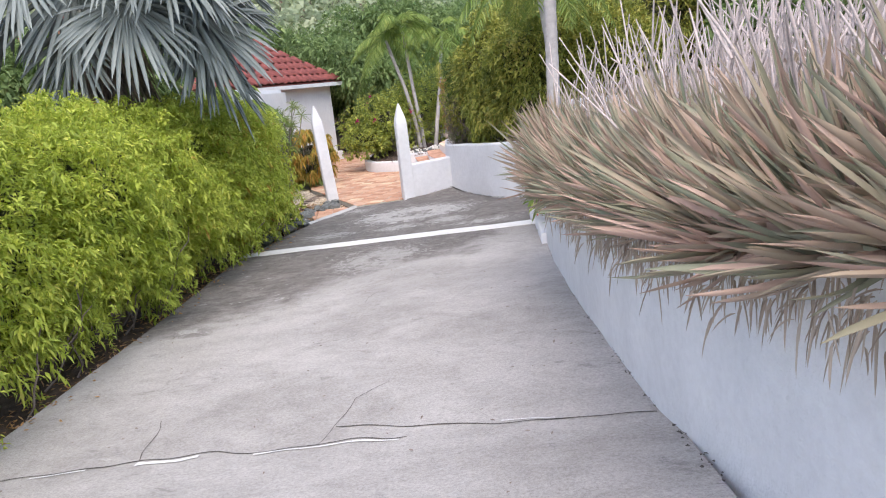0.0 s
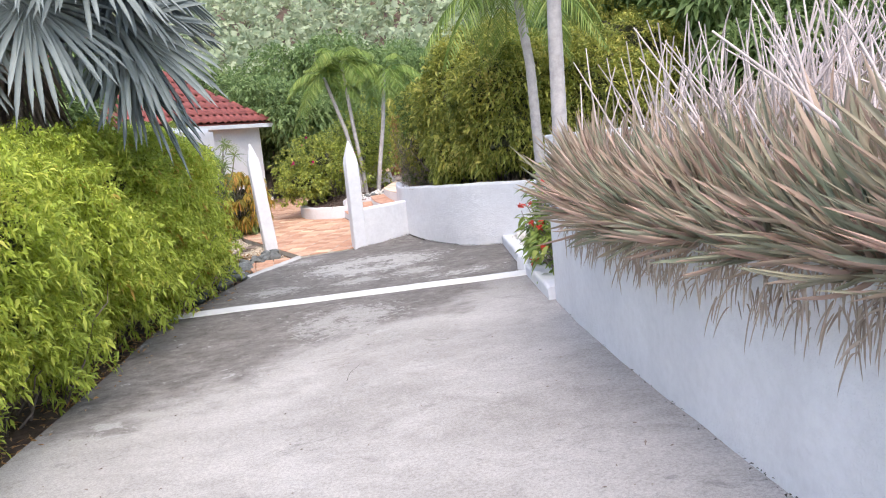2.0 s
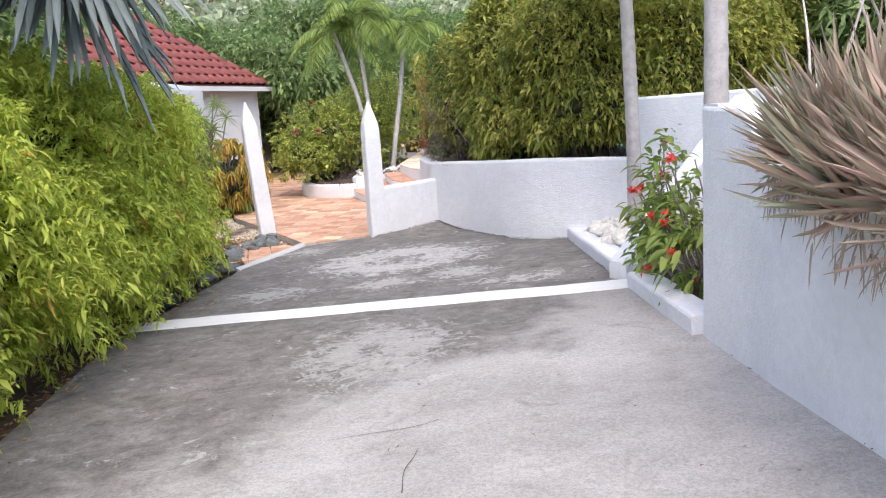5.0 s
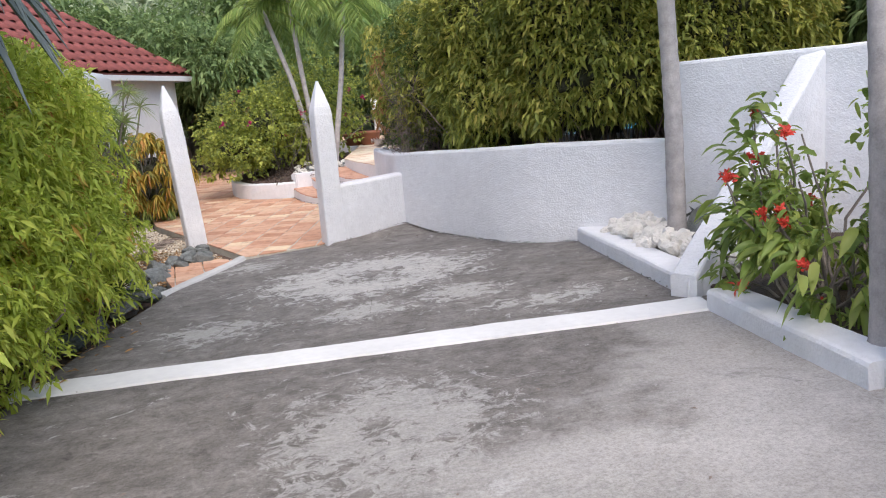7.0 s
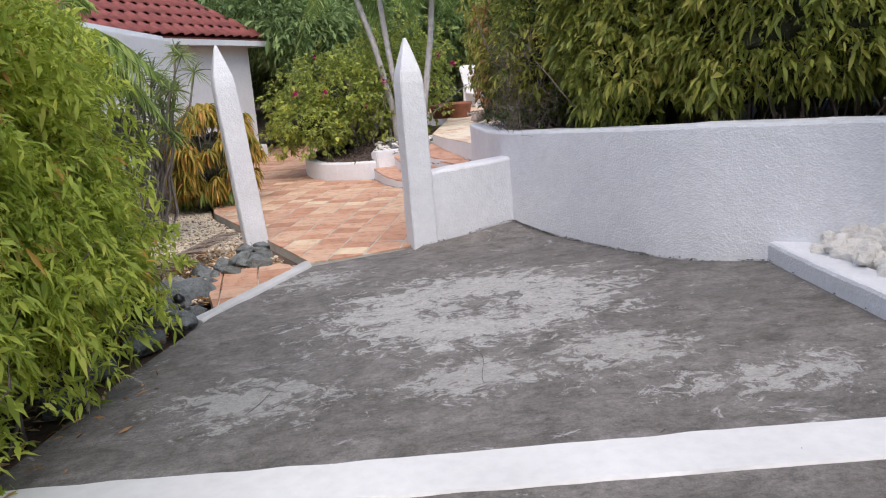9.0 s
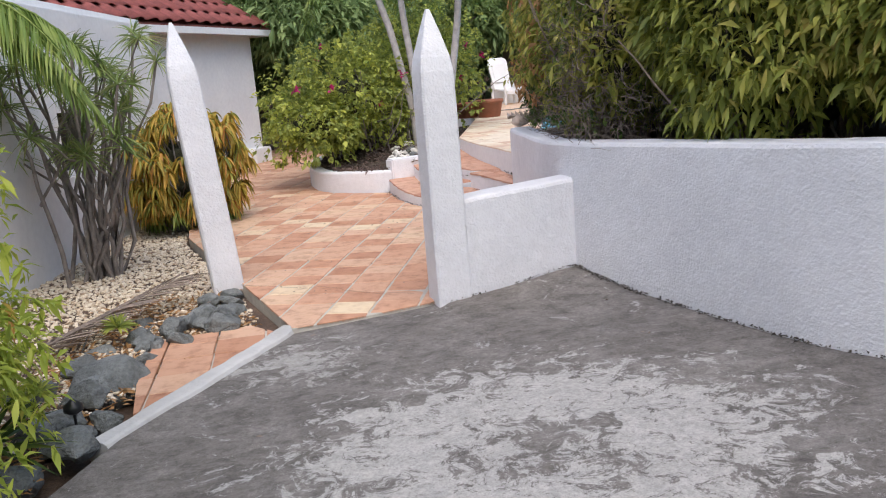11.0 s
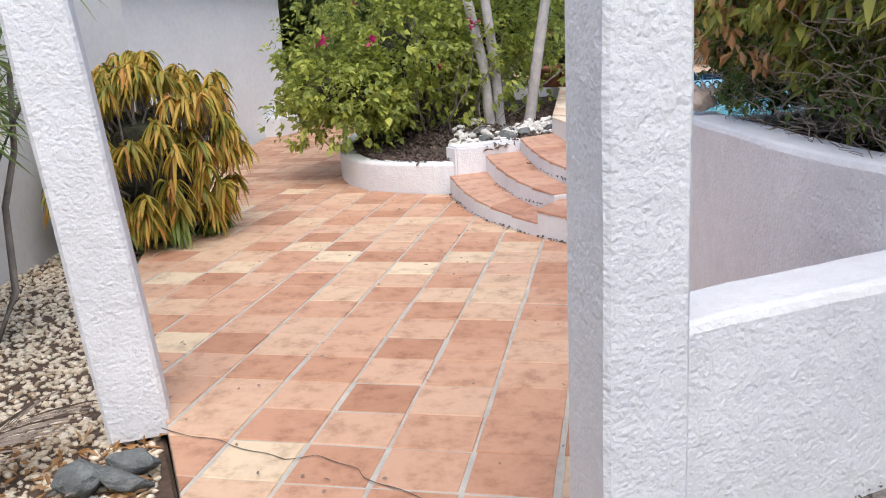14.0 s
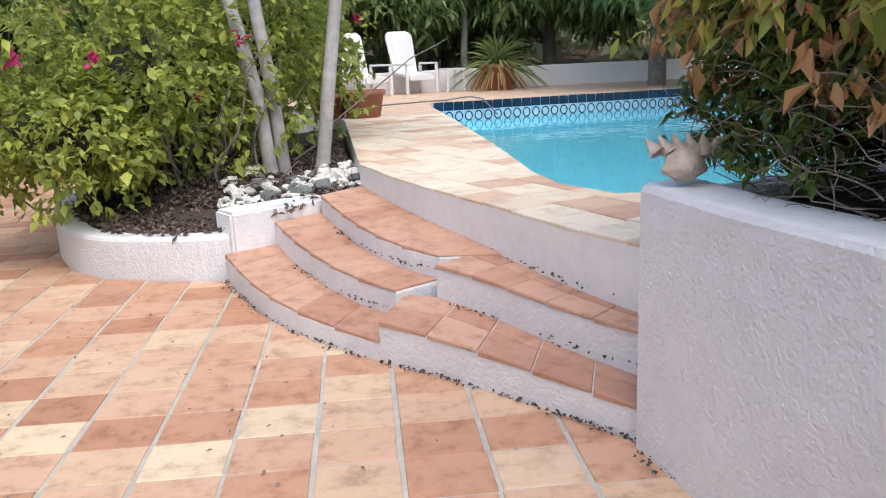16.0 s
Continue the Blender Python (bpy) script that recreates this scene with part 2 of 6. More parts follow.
def concrete():
    m, n, l, b = material("worn_concrete", 0.85)
    pos = n.new("ShaderNodeNewGeometry").outputs["Position"]
    xyz = n.new("ShaderNodeSeparateXYZ")
    l.new(pos, xyz.inputs[0])
    stretch = n.new("ShaderNodeMapping")
    stretch.inputs["Scale"].default_value = (0.95, 1.2, 1)
    l.new(pos, stretch.inputs[0])
    big = nz(n, l, 0.5, 5, 0.6, stretch.outputs[0])
    mid = nz(n, l, 2.4, 9, 0.78, stretch.outputs[0], 0.5)
    small = nz(n, l, 9, 7, 0.8, stretch.outputs[0], 0.4)
    fine = nz(n, l, 45, 4, 0.7)
    pale = ramp(n, l, mid, [(0.26, (0.29, 0.272, 0.256)), (0.38, (0.42, 0.40, 0.38)), (0.55, (0.50, 0.48, 0.46)), (0.8, (0.56, 0.542, 0.52))])
    pale = mix(n, l, 0.45, pale, ramp(n, l, big, [(0.32, (0.50, 0.49, 0.47)), (0.55, (1, 1, 1))]), "MULTIPLY")
    dark = ramp(n, l, mid, [(0.28, (0.145, 0.132, 0.12)), (0.45, (0.215, 0.197, 0.181)), (0.6, (0.30, 0.279, 0.26)), (0.75, (0.41, 0.388, 0.366))])
    dark = mix(n, l, 0.75, dark, ramp(n, l, small, [(0.36, (0.45, 0.44, 0.43)), (0.5, (0.85, 0.85, 0.85)), (0.62, (1.0, 1.0, 1.0))]), "MULTIPLY")
    dark = mix(n, l, 0.55, dark, ramp(n, l, nz(n, l, 3.7, 6, 0.7, None, 0.9), [(0.38, (0.55, 0.54, 0.53)), (0.5, (0.95, 0.95, 0.95)), (0.66, (1.0, 1.0, 1.0))]), "MULTIPLY")
    # damp-stained part nearer the gate, with a ragged border that runs back along the hedge side
    edge = math_node(n, l, "ADD", xyz.outputs[1], math_node(n, l, "MULTIPLY", xyz.outputs[0], -0.8))
    edge = math_node(n, l, "ADD", edge, math_node(n, l, "MULTIPLY", big, 5.0))
    edge = math_node(n, l, "ADD", edge, math_node(n, l, "MULTIPLY", mid, 3.2))
    f = n.new("ShaderNodeMapRange")
    f.inputs["From Min"].default_value = -4.2
    f.inputs["From Max"].default_value = -3.4
    l.new(edge, f.inputs["Value"])
    c = mix(n, l, f.outputs[0], pale, dark)
    # stray dark blotches on the pale slab, pale flecks on the dark one
    c = mix(n, l, ramp(n, l, nz(n, l, 1.5, 8, 0.75, stretch.outputs[0], 0.8), [(0.60, (0, 0, 0)), (0.66, (0.55, 0.55, 0.55))]), c, (0.20, 0.195, 0.185))
    c = mix(n, l, ramp(n, l, nz(n, l, 2.0, 9, 0.8, stretch.outputs[0], 1.2), [(0.60, (0, 0, 0)), (0.63, (0.8, 0.8, 0.8))]), c, (0.50, 0.49, 0.475))

    def patch(cx, cy, rx, ry, hole, col):
        """A flaked patch of pale screed: ragged outline, speckled with the slab below, sometimes hollow."""
        d = n.new("ShaderNodeVectorMath")
        d.operation = "SUBTRACT"
        d.inputs[1].default_value = (cx, cy, 0)
        l.new(pos, d.inputs[0])
        s = n.new("ShaderNodeVectorMath")
        s.operation = "MULTIPLY"
        s.inputs[1].default_value = (1 / rx, 1 / ry, 0)
        l.new(d.outputs[0], s.inputs[0])
        ln = n.new("ShaderNodeVectorMath")
        ln.operation = "LENGTH"
        l.new(s.outputs[0], ln.inputs[0])
        r = math_node(n, l, "ABSOLUTE", math_node(n, l, "SUBTRACT", ln.outputs["Value"], hole))
        v = math_node(n, l, "ADD", r, math_node(n, l, "MULTIPLY", mid, 2.2))
        v = math_node(n, l, "ADD", v, math_node(n, l, "MULTIPLY", nz(n, l, 7, 8, 0.82, None, 0.7), 6.0))
        k = n.new("ShaderNodeMapRange")
        k.inputs["From Min"].default_value = 4.72
        k.inputs["From Max"].default_value = 4.5
        l.new(v, k.inputs["Value"])
        tone = mix(n, l, 0.6, col, ramp(n, l, small, [(0.3, (0.5, 0.5, 0.5)), (0.6, (1, 1, 1))]), "MULTIPLY")
        return mix(n, l, k.outputs[0], c, tone)
    c = patch(0.4, -2.75, 0.72, 0.64, 0.85, (0.56, 0.545, 0.52))
    c = patch(1.1, -4.1, 0.55, 0.5, 0.0, (0.48, 0.465, 0.44))
    c = patch(-1.0, -4.1, 0.6, 0.45, 0.0, (0.46, 0.445, 0.42))
    c = patch(1.8, -4.75, 0.7, 0.3, 0.0, (0.49, 0.475, 0.45))
    c = patch(0.2, -6.9, 0.55, 0.8, 0.4, (0.43, 0.415, 0.395))
    c = patch(0.9, -8.0, 0.5, 0.35, 0.0, (0.44, 0.425, 0.40))
    c = patch(0.3, -4.2, 0.6, 0.35, 0.0, (0.48, 0.465, 0.44))
    c = patch(-0.9, -1.2, 0.5, 0.5, 0.0, (0.46, 0.445, 0.42))
    c = mix(n, l, 0.48, c, ramp(n, l, fine, [(0.32, (0.4, 0.39, 0.38)), (0.6, (1, 1, 1))]), "MULTIPLY")
    c = mix(n, l, 0.4, c, ramp(n, l, nz(n, l, 120, 3, 0.7), [(0.36, (0.45, 0.44, 0.43)), (0.5, (1, 1, 1)), (0.7, (1.12, 1.12, 1.1))]), "MULTIPLY")
    l.new(c, b.inputs["Base Color"])
    h = math_node(n, l, "ADD", math_node(n, l, "MULTIPLY", mid, 0.7), math_node(n, l, "MULTIPLY", fine, 0.35))
    bump(n, l, b, h, 0.7, 0.014)
    return m


CONCRETE = concrete()
TREAD = piecewise("worn_tread_tile", [(0.0, (0.50, 0.26, 0.175)), (0.5, (0.58, 0.33, 0.23)), (1.0, (0.63, 0.39, 0.28))], 0.7, True, 0.6)
RUBBLE = piecewise("beige_rubble", [(0.0, (0.40, 0.29, 0.19)), (0.25, (0.68, 0.57, 0.43)), (1.0, (0.82, 0.74, 0.61))], 0.9, False, 0.4)

# ---- building helpers ----
rng = np.random.default_rng(7)


def mesh_of(name, verts, faces, mat, smooth=False):
    me = bpy.data.meshes.new(name)
    if isinstance(faces, np.ndarray):
        k = faces.shape[1]
        me.vertices.add(len(verts))
        me.vertices.foreach_set("co", np.asarray(verts, np.float32).ravel())
        me.loops.add(faces.size)
        me.loops.foreach_set("vertex_index", faces.astype(np.int32).ravel())
        me.polygons.add(len(faces))
        me.polygons.foreach_set("loop_start", np.arange(0, faces.size, k, dtype=np.int32))
        me.update(calc_edges=True)
        me.validate()
    else:
        me.from_pydata([tuple(v) for v in verts], [], faces)
        me.update()
    me.materials.append(mat)
    if smooth:
        me.polygons.foreach_set("use_smooth", [True] * len(me.polygons))
    return me


def part(name, me, parent=None, label="", m=None):
    """Links one mesh as one object, under a thing or a part if given."""
    ob = new(name, me)
    if parent is not None:
        ob.parent = parent
    if m is not None:
        ob.matrix_basis = m
    if label:
        ob["label"] = label
    return ob


def bm_mesh(name, bm, mat, smooth=False):
    me = bpy.data.meshes.new(name)
    bm.to_mesh(me)
    bm.free()
    me.materials.append(mat)
    if smooth:
        me.polygons.foreach_set("use_smooth", [True] * len(me.polygons))
    return me


def thing(name, x, y, z, label, category, group=""):
    ob = new(name)
    ob.empty_display_size = 0.1
    ob.location = (x, y, z)
    return tagged(ob, label, category, group)


def box(name, sx, sy, sz, mat, bevel=0.01, segs=2):
    """A bevelled block standing on its origin."""
    bm = bmesh.new()
    bmesh.ops.create_cube(bm, size=1)
    for v in bm.verts:
        v.co = (v.co.x * sx, v.co.y * sy, (v.co.z + 0.5) * sz)
    if bevel:
        bmesh.ops.bevel(bm, geom=bm.edges[:], offset=bevel, segments=segs, affect="EDGES")
    return bm_mesh(name, bm, mat)


def resample(pts, step):
    pts = np.asarray(pts, float)
    seg = np.linalg.norm(np.diff(pts[:, : 3 if pts.shape[1] == 3 else 2], axis=0), axis=1)
    s = np.r_[0, np.cumsum(seg)]
    k = max(2, int(round(s[-1] / step)) + 1)
    u = np.linspace(0, s[-1], k)
    return np.stack([np.interp(u, s, pts[:, i]) for i in range(pts.shape[1])], 1)


def smooth_line(pts, step=0.08, rounds=3):
    """Corner-cut a line of points, ends held."""
    p = np.asarray(pts, float)
    for _ in range(rounds):
        q = np.empty((2 * len(p) - 2, p.shape[1]))
        q[0::2] = 0.75 * p[:-1] + 0.25 * p[1:]
        q[1::2] = 0.25 * p[:-1] + 0.75 * p[1:]
        p = np.vstack([p[:1], q, p[-1:]])
    return resample(p, step)


def wall_run(name, pts, thick, mat, side=1, step=0.1, wob=0.008, edge=0.03):
    """A wall along a line of (x, y, foot z, top z); the line is its face, its thickness lies to the line's left (side 1) or right."""
    p = resample(pts, step)
    d = np.gradient(p[:, :2], axis=0)
    d /= np.linalg.norm(d, axis=1)[:, None]
    nrm = np.stack([-d[:, 1], d[:, 0]], 1) * side
    rows = []
    levels = 9
    for i in range(len(p)):
        prof = [(0, p[i, 2] + (p[i, 3] - edge - p[i, 2]) * j / levels) for j in range(levels + 1)]
        prof += [(edge * 0.35, p[i, 3] - edge * 0.3), (edge, p[i, 3]), (thick - edge, p[i, 3]), (thick - edge * 0.3, p[i, 3] - edge * 0.35), (thick, p[i, 3] - edge), (thick, p[i, 2])]
        row = []
        for o, z in prof:
            q = Vector((p[i, 0] + nrm[i, 0] * o, p[i, 1] + nrm[i, 1] * o, z))
            k = wob * (noise.noise(q * 2.1) + 0.5 * noise.noise(q * 6.3))
            row.append((q.x + nrm[i, 0] * k, q.y + nrm[i, 1] * k, q.z + k * 0.7))
        rows.append(row)
    k = len(rows[0])
    verts = [v for r in rows for v in r]
    faces = []
    for i in range(len(rows) - 1):
        for j in range(k):
            a, b2 = i * k + j, i * k + (j + 1) % k
            f = (a, b2, b2 + k, a + k)
            faces.append(f if side > 0 else f[::-1])
    faces.append(tuple(range(k))[:: -side])
    faces.append(tuple(range((len(rows) - 1) * k, len(rows) * k))[::side])
    me = mesh_of(name, verts, faces, mat)
    bm = bmesh.new()
    bm.from_mesh(me)
    bmesh.ops.recalc_face_normals(bm, faces=bm.faces)
    bm.to_mesh(me)
    bm.free()
    return me


def prism(name, poly, z0, tops, mat, edge=0.012):
    """A solid over a plan outline, with a top height for each corner and an eased rim."""
    n = len(poly)
    c = np.mean(np.asarray(poly), 0)
    verts = [(x, y, z0) for x, y in poly] + [(x, y, t - edge) for (x, y), t in zip(poly, tops)]
    ins = []
    for i in range(n):
        a, b2, d = np.array(poly[i - 1]), np.array(poly[i]), np.array(poly[(i + 1) % n])
        e1, e2 = (b2 - a) / (np.linalg.norm(b2 - a) + 1e-9), (d - b2) / (np.linalg.norm(d - b2) + 1e-9)
        nn = np.array([-(e1 + e2)[1], (e1 + e2)[0]])
        nn /= np.linalg.norm(nn) + 1e-9
        ins.append(b2 + nn * edge * area_sign(poly))
    verts += [(x, y, t) for (x, y), t in zip(ins, tops)]
    faces = [tuple(range(n))[::-1], tuple(range(2 * n, 3 * n))]
    for k in (0, n):
        for i in range(n):
            j = (i + 1) % n
            faces.append((k + i, k + j, k + n + j, k + n + i))
    me = mesh_of(name, verts, faces, mat)
    bm = bmesh.new()
    bm.from_mesh(me)
    bmesh.ops.recalc_face_normals(bm, faces=bm.faces)
    bmesh.ops.triangulate(bm, faces=[f for f in bm.faces if len(f.verts) > 4])
    bm.to_mesh(me)
    bm.free()
    return me


def area_sign(poly):
    a = sum(poly[i - 1][0] * poly[i][1] - poly[i][0] * poly[i - 1][1] for i in range(len(poly)))
    return 1 if a > 0 else -1


def clip_to_convex(subject, window):
    """Sutherland-Hodgman: the part of a plan outline inside a convex, anticlockwise window."""
    out = list(subject)
    for i in range(len(window)):
        a, b2 = window[i], window[(i + 1) % len(window)]
        src, out = out, []
        for j in range(len(src)):
            p, q = src[j - 1], src[j]
            sp = (b2[0] - a[0]) * (p[1] - a[1]) - (b2[1] - a[1]) * (p[0] - a[0])
            sq = (b2[0] - a[0]) * (q[1] - a[1]) - (b2[1] - a[1]) * (q[0] - a[0])
            if sp * sq < 0:
                t = sp / (sp - sq)
                out.append((p[0] + (q[0] - p[0]) * t, p[1] + (q[1] - p[1]) * t))
            if sq >= 0:
                out.append(q)
        if len(out) < 3:
            return []
    clean = [p for i, p in enumerate(out) if math.dist(p, out[i - 1]) > 0.004]
    return clean if len(clean) >= 3 and abs(sum(clean[i - 1][0] * clean[i][1] - clean[i][0] * clean[i - 1][1] for i in range(len(clean)))) > 0.003 else []


def tube(path, radii, sides=6):
    """A tapered tube along points: verts and quad faces."""
    path = np.asarray(path, float)
    t = np.gradient(path, axis=0)
    t /= np.linalg.norm(t, axis=1)[:, None] + 1e-9
    ref = np.where(np.abs(t[:, 2:3]) > 0.9, np.array([[1.0, 0, 0]]), np.array([[0, 0, 1.0]]))
    u = np.cross(t, ref)
    u /= np.linalg.norm(u, axis=1)[:, None] + 1e-9
    w = np.cross(t, u)
    ang = np.linspace(0, 2 * np.pi, sides, endpoint=False)
    ring = u[:, None] * np.cos(ang)[None, :, None] + w[:, None] * np.sin(ang)[None, :, None]
    verts = (path[:, None] + ring * np.asarray(radii)[:, None, None]).reshape(-1, 3)
    i, j = np.meshgrid(np.arange(len(path) - 1), np.arange(sides), indexing="ij")
    a, b2 = i * sides + j, i * sides + (j + 1) % sides
    faces = np.stack([a, b2, b2 + sides, a + sides], -1).reshape(-1, 4)
    return verts, faces


def join(pieces):
    vs, fs, o = [], [], 0
    for v, f in pieces:
        vs.append(v)
        fs.append(f + o)
        o += len(v)
    return np.vstack(vs), np.vstack(fs)


def unit(v):
    return v / (np.linalg.norm(v, axis=-1, keepdims=True) + 1e-9)


def blades(base, way, length, width, droop=0.3, fold=0.25, widest=0.45, segs=2, up=None):
    """Many leaves at once: base and way (n,3), length and width (n,). Each is a folded, pointed, drooping blade."""
    n = len(base)
    way = unit(way)
    length = np.broadcast_to(length, (n,)).astype(float)
    width = np.broadcast_to(width, (n,)).astype(float)
    if up is None:
        up = np.tile([0, 0, 1.0], (n, 1)) + rng.normal(0, 0.5, (n, 3))
    side = unit(np.cross(way, up))
    nrm = unit(np.cross(side, way))
    rows = []
    for k in range(segs + 1):
        s = k / segs
        p = base + way * (length * s)[:, None]
        p[:, 2] -= droop * length * s * s
        if k == 0:
            wd = width * 0.25
        elif k == segs:
            wd = width * 0.04
        else:
            wd = width * (1 - abs(s - widest) * 0.7)
        lift = nrm * (wd * fold)[:, None]
        rows += [p - side * (wd / 2)[:, None] + lift, p, p + side * (wd / 2)[:, None] + lift]
    v = np.stack(rows, 1).reshape(-1, 3)
    k = 3 * (segs + 1)
    loc = []
    for r in range(segs):
        for c in (0, 1):
            a = 3 * r + c
            loc.append((a, a + 1, a + 4, a + 3))
    f = (np.arange(n)[:, None, None] * k + np.array(loc)[None]).reshape(-1, 4)
    return v, f


def lumps(pts, scale, amount):
    """Noise over points, for uneven outlines."""
    return np.array([noise.noise(Vector(p) * scale) for p in pts]) * amount


def shell_points(n, centre, radii, power=2.6, bottom=-1.0, depth=0.35, scale=1.2, amount=0.25):
    """Points and outward ways in the outer layer of a lumpy rounded block."""
    d = unit(rng.normal(0, 1, (n, 3)))
    d = d[d[:, 2] > bottom]
    r = 1 / (np.abs(d) ** power).sum(1) ** (1 / power)
    p = d * r[:, None] * np.array(radii)
    k = 1 + lumps(p + np.array(centre), scale, amount) + lumps(p + np.array(centre), scale * 3, amount * 0.4)
    s = k * (1 - depth * rng.random(len(d)) ** 1.6)
    return np.array(centre) + p * s[:, None], unit(d / np.array(radii))


def sprigs(pts, ways, count, length, width, mat_name, mat, spread=0.9, droop=0.35, fold=0.2, segs=2, size_var=0.35):
    """Clusters of leaves round shoots."""
    n = len(pts)
    base = np.repeat(pts, count, 0) + rng.normal(0, length * 0.35, (n * count, 3))
    w = np.repeat(ways, count, 0) + rng.normal(0, spread, (n * count, 3))
    ln = length * (1 + size_var * rng.normal(0, 1, n * count)).clip(0.4, 2)
    return blades(base, w, ln, ln * width / length, droop, fold, 0.45, segs)


def drive_z(x, y):
    e = max(0.0, -13.0 - y)
    heap = 0.075 * math.exp(-(((x - 1.15) / 0.55) ** 2 + ((y - 0.1) / 0.5) ** 2))
    return -0.006 + 0.0458 * x - 0.0139 * y + 0.115 * e * e / (e + 0.4) + heap


DECK_Z = 0.67

# ---- ground, hill and woods ----


def ground_z(x, y):
    z = drive_z(np.clip(x, -3, 5), np.clip(y, -26, 2)) - 0.13
    if y > 2 or (x > 1.2 and y > -2.5):
        z = min(z, -0.2)
    if x > 0.4 and 2.2 < y < 18 and x < 12:
        z = -1.6
    r = max(0.0, y - 24) + 0.5 * max(0.0, abs(x - 2) - 30)
    return z + 0.34 * r * r / (r + 14) + 0.5 * noise.noise(Vector((x, y, 0)) * 0.08) * min(1, r / 10)


def grid_mesh(name, xs, ys, fz, mat):
    verts = [(x, y, fz(x, y)) for y in ys for x in xs]
    i, j = np.meshgrid(np.arange(len(ys) - 1), np.arange(len(xs) - 1), indexing="ij")
    a = i * len(xs) + j
    faces = np.stack([a, a + 1, a + 1 + len(xs), a + len(xs)], -1).reshape(-1, 4)
    return mesh_of(name, np.array(verts), faces, mat, True)


gx = np.r_[np.linspace(-300, -14, 16), np.linspace(-12, 14, 53), np.linspace(17, 300, 16)]
gy = np.r_[np.linspace(-300, -32, 14), np.linspace(-30, 24, 109), np.linspace(25, 90, 44), np.linspace(100, 400, 12)]
ground = part("ground", grid_mesh("ground", gx, gy, ground_z, EARTH))
tagged(ground, "brown leaf-strewn earth around the driveway and house", "ground", kind="structure")

# ---- driveway ----


def drive_edge(y):
    """The hedge-side border of the concrete."""
    return float(np.interp(y, [-30, -13, -9, -5.7, -3.3, -2.1, -0.55, -0.3], [-2.5, -2.2, -2.2, -2.3, -1.95, -1.68, -1.0, -0.9]))


def driveway_mesh():
    ys = np.r_[np.linspace(-30, -15, 40), np.linspace(-14.9, 0.7, 157)]
    us = np.linspace(0, 1, 48)
    verts = []
    for y in ys:
        x0, x1 = drive_edge(min(y, -0.3)) if y < -0.3 else -0.9, 2.8
        for u in us:
            x = x0 + (x1 - x0) * u
            z = drive_z(x, y) + 0.006 * noise.noise(Vector((x, y, 0)) * 1.3)
            if y > -0.6 and x < 0.1:
                z = min(z, -0.03)
            verts.append((x, y, z))
    k = len(us)
    i, j = np.meshgrid(np.arange(len(ys) - 1), np.arange(k - 1), indexing="ij")
    a = i * k + j
    faces = np.stack([a, a + 1, a + 1 + k, a + k], -1).reshape(-1, 4)
    return mesh_of("driveway", np.array(verts), faces, CONCRETE, True)


driveway = part("driveway", driveway_mesh())
tagged(driveway, "worn grey concrete driveway with dark stains and pale flaked patches", "driveway", kind="structure")


def ribbon(name, pts, width, mat, lift=0.004, jit=0.02, taper=True):
    """A thin uneven strip lying on the driveway."""
    p = resample(pts, 0.05)
    vs = []
    for i, (x, y) in enumerate(p):
        x += jit * noise.noise(Vector((x * 3, y * 3, 1)))
        y += jit * 2 * noise.noise(Vector((x * 3, y * 3, 5)))
        w = width * (0.55 + 0.9 * abs(noise.noise(Vector((x * 6, y * 6, 9)))))
        d = p[min(i + 1, len(p) - 1)] - p[max(i - 1, 0)]
        d = d / np.linalg.norm(d)
        for s in (-0.5, 0.5):
            a, b2 = x - d[1] * w * s, y + d[0] * w * s
            vs.append((a, b2, drive_z(a, b2) + lift + 0.006 * noise.noise(Vector((a, b2, 0)) * 1.3)))
    fs = [(2 * i, 2 * i + 1, 2 * i + 3, 2 * i + 2) for i in range(len(p) - 1)]
    return mesh_of(name, vs, fs, mat)


for pts, w in (([(-2.1, -13.1), (-1.1, -13.1), (-0.5, -13.12), (0.06, -13.15), (0.53, -13.18), (1.16, -13.24)], 0.016), ([(0.63, -12.88), (1.12, -13.05), (1.7, -13.2), (2.17, -13.27), (2.73, -13.36)], 0.018),
               ([(0.53, -13.18), (0.62, -12.85), (0.67, -12.44), (0.92, -12.18)], 0.008), ([(-0.76, -13.1), (-0.85, -12.34)], 0.008), ([(-0.07, -8.63), (0.6, -8.52)], 0.006),
               ([(0.35, -9.4), (0.42, -8.9)], 0.006), ([(-1.9, -4.45), (-0.9, -4.3), (0.3, -4.35), (1.4, -4.5)], 0.004), ([(0.3, -4.35), (0.35, -3.9), (0.2, -3.5)], 0.004), ([(-1.0, -4.3), (-0.85, -3.9)], 0.006)):
    part("crack", ribbon("crack", pts, w, CRACK, 0.004, 0.05), driveway, "dark ragged crack")
for pts, w in (([(-0.75, -13.16), (-0.45, -13.19), (-0.3, -13.17)], 0.06), ([(-1.5, -13.14), (-1.1, -13.13)], 0.025), ([(0.1, -13.2), (0.5, -13.22), (1.1, -13.28)], 0.03), ([(1.75, -13.17), (2.1, -13.24)], 0.018)):
    part("mortar_patch", ribbon("mortar_patch", pts, w, PAINT, 0.007, 0.03), driveway, "chipped white mortar along a crack")


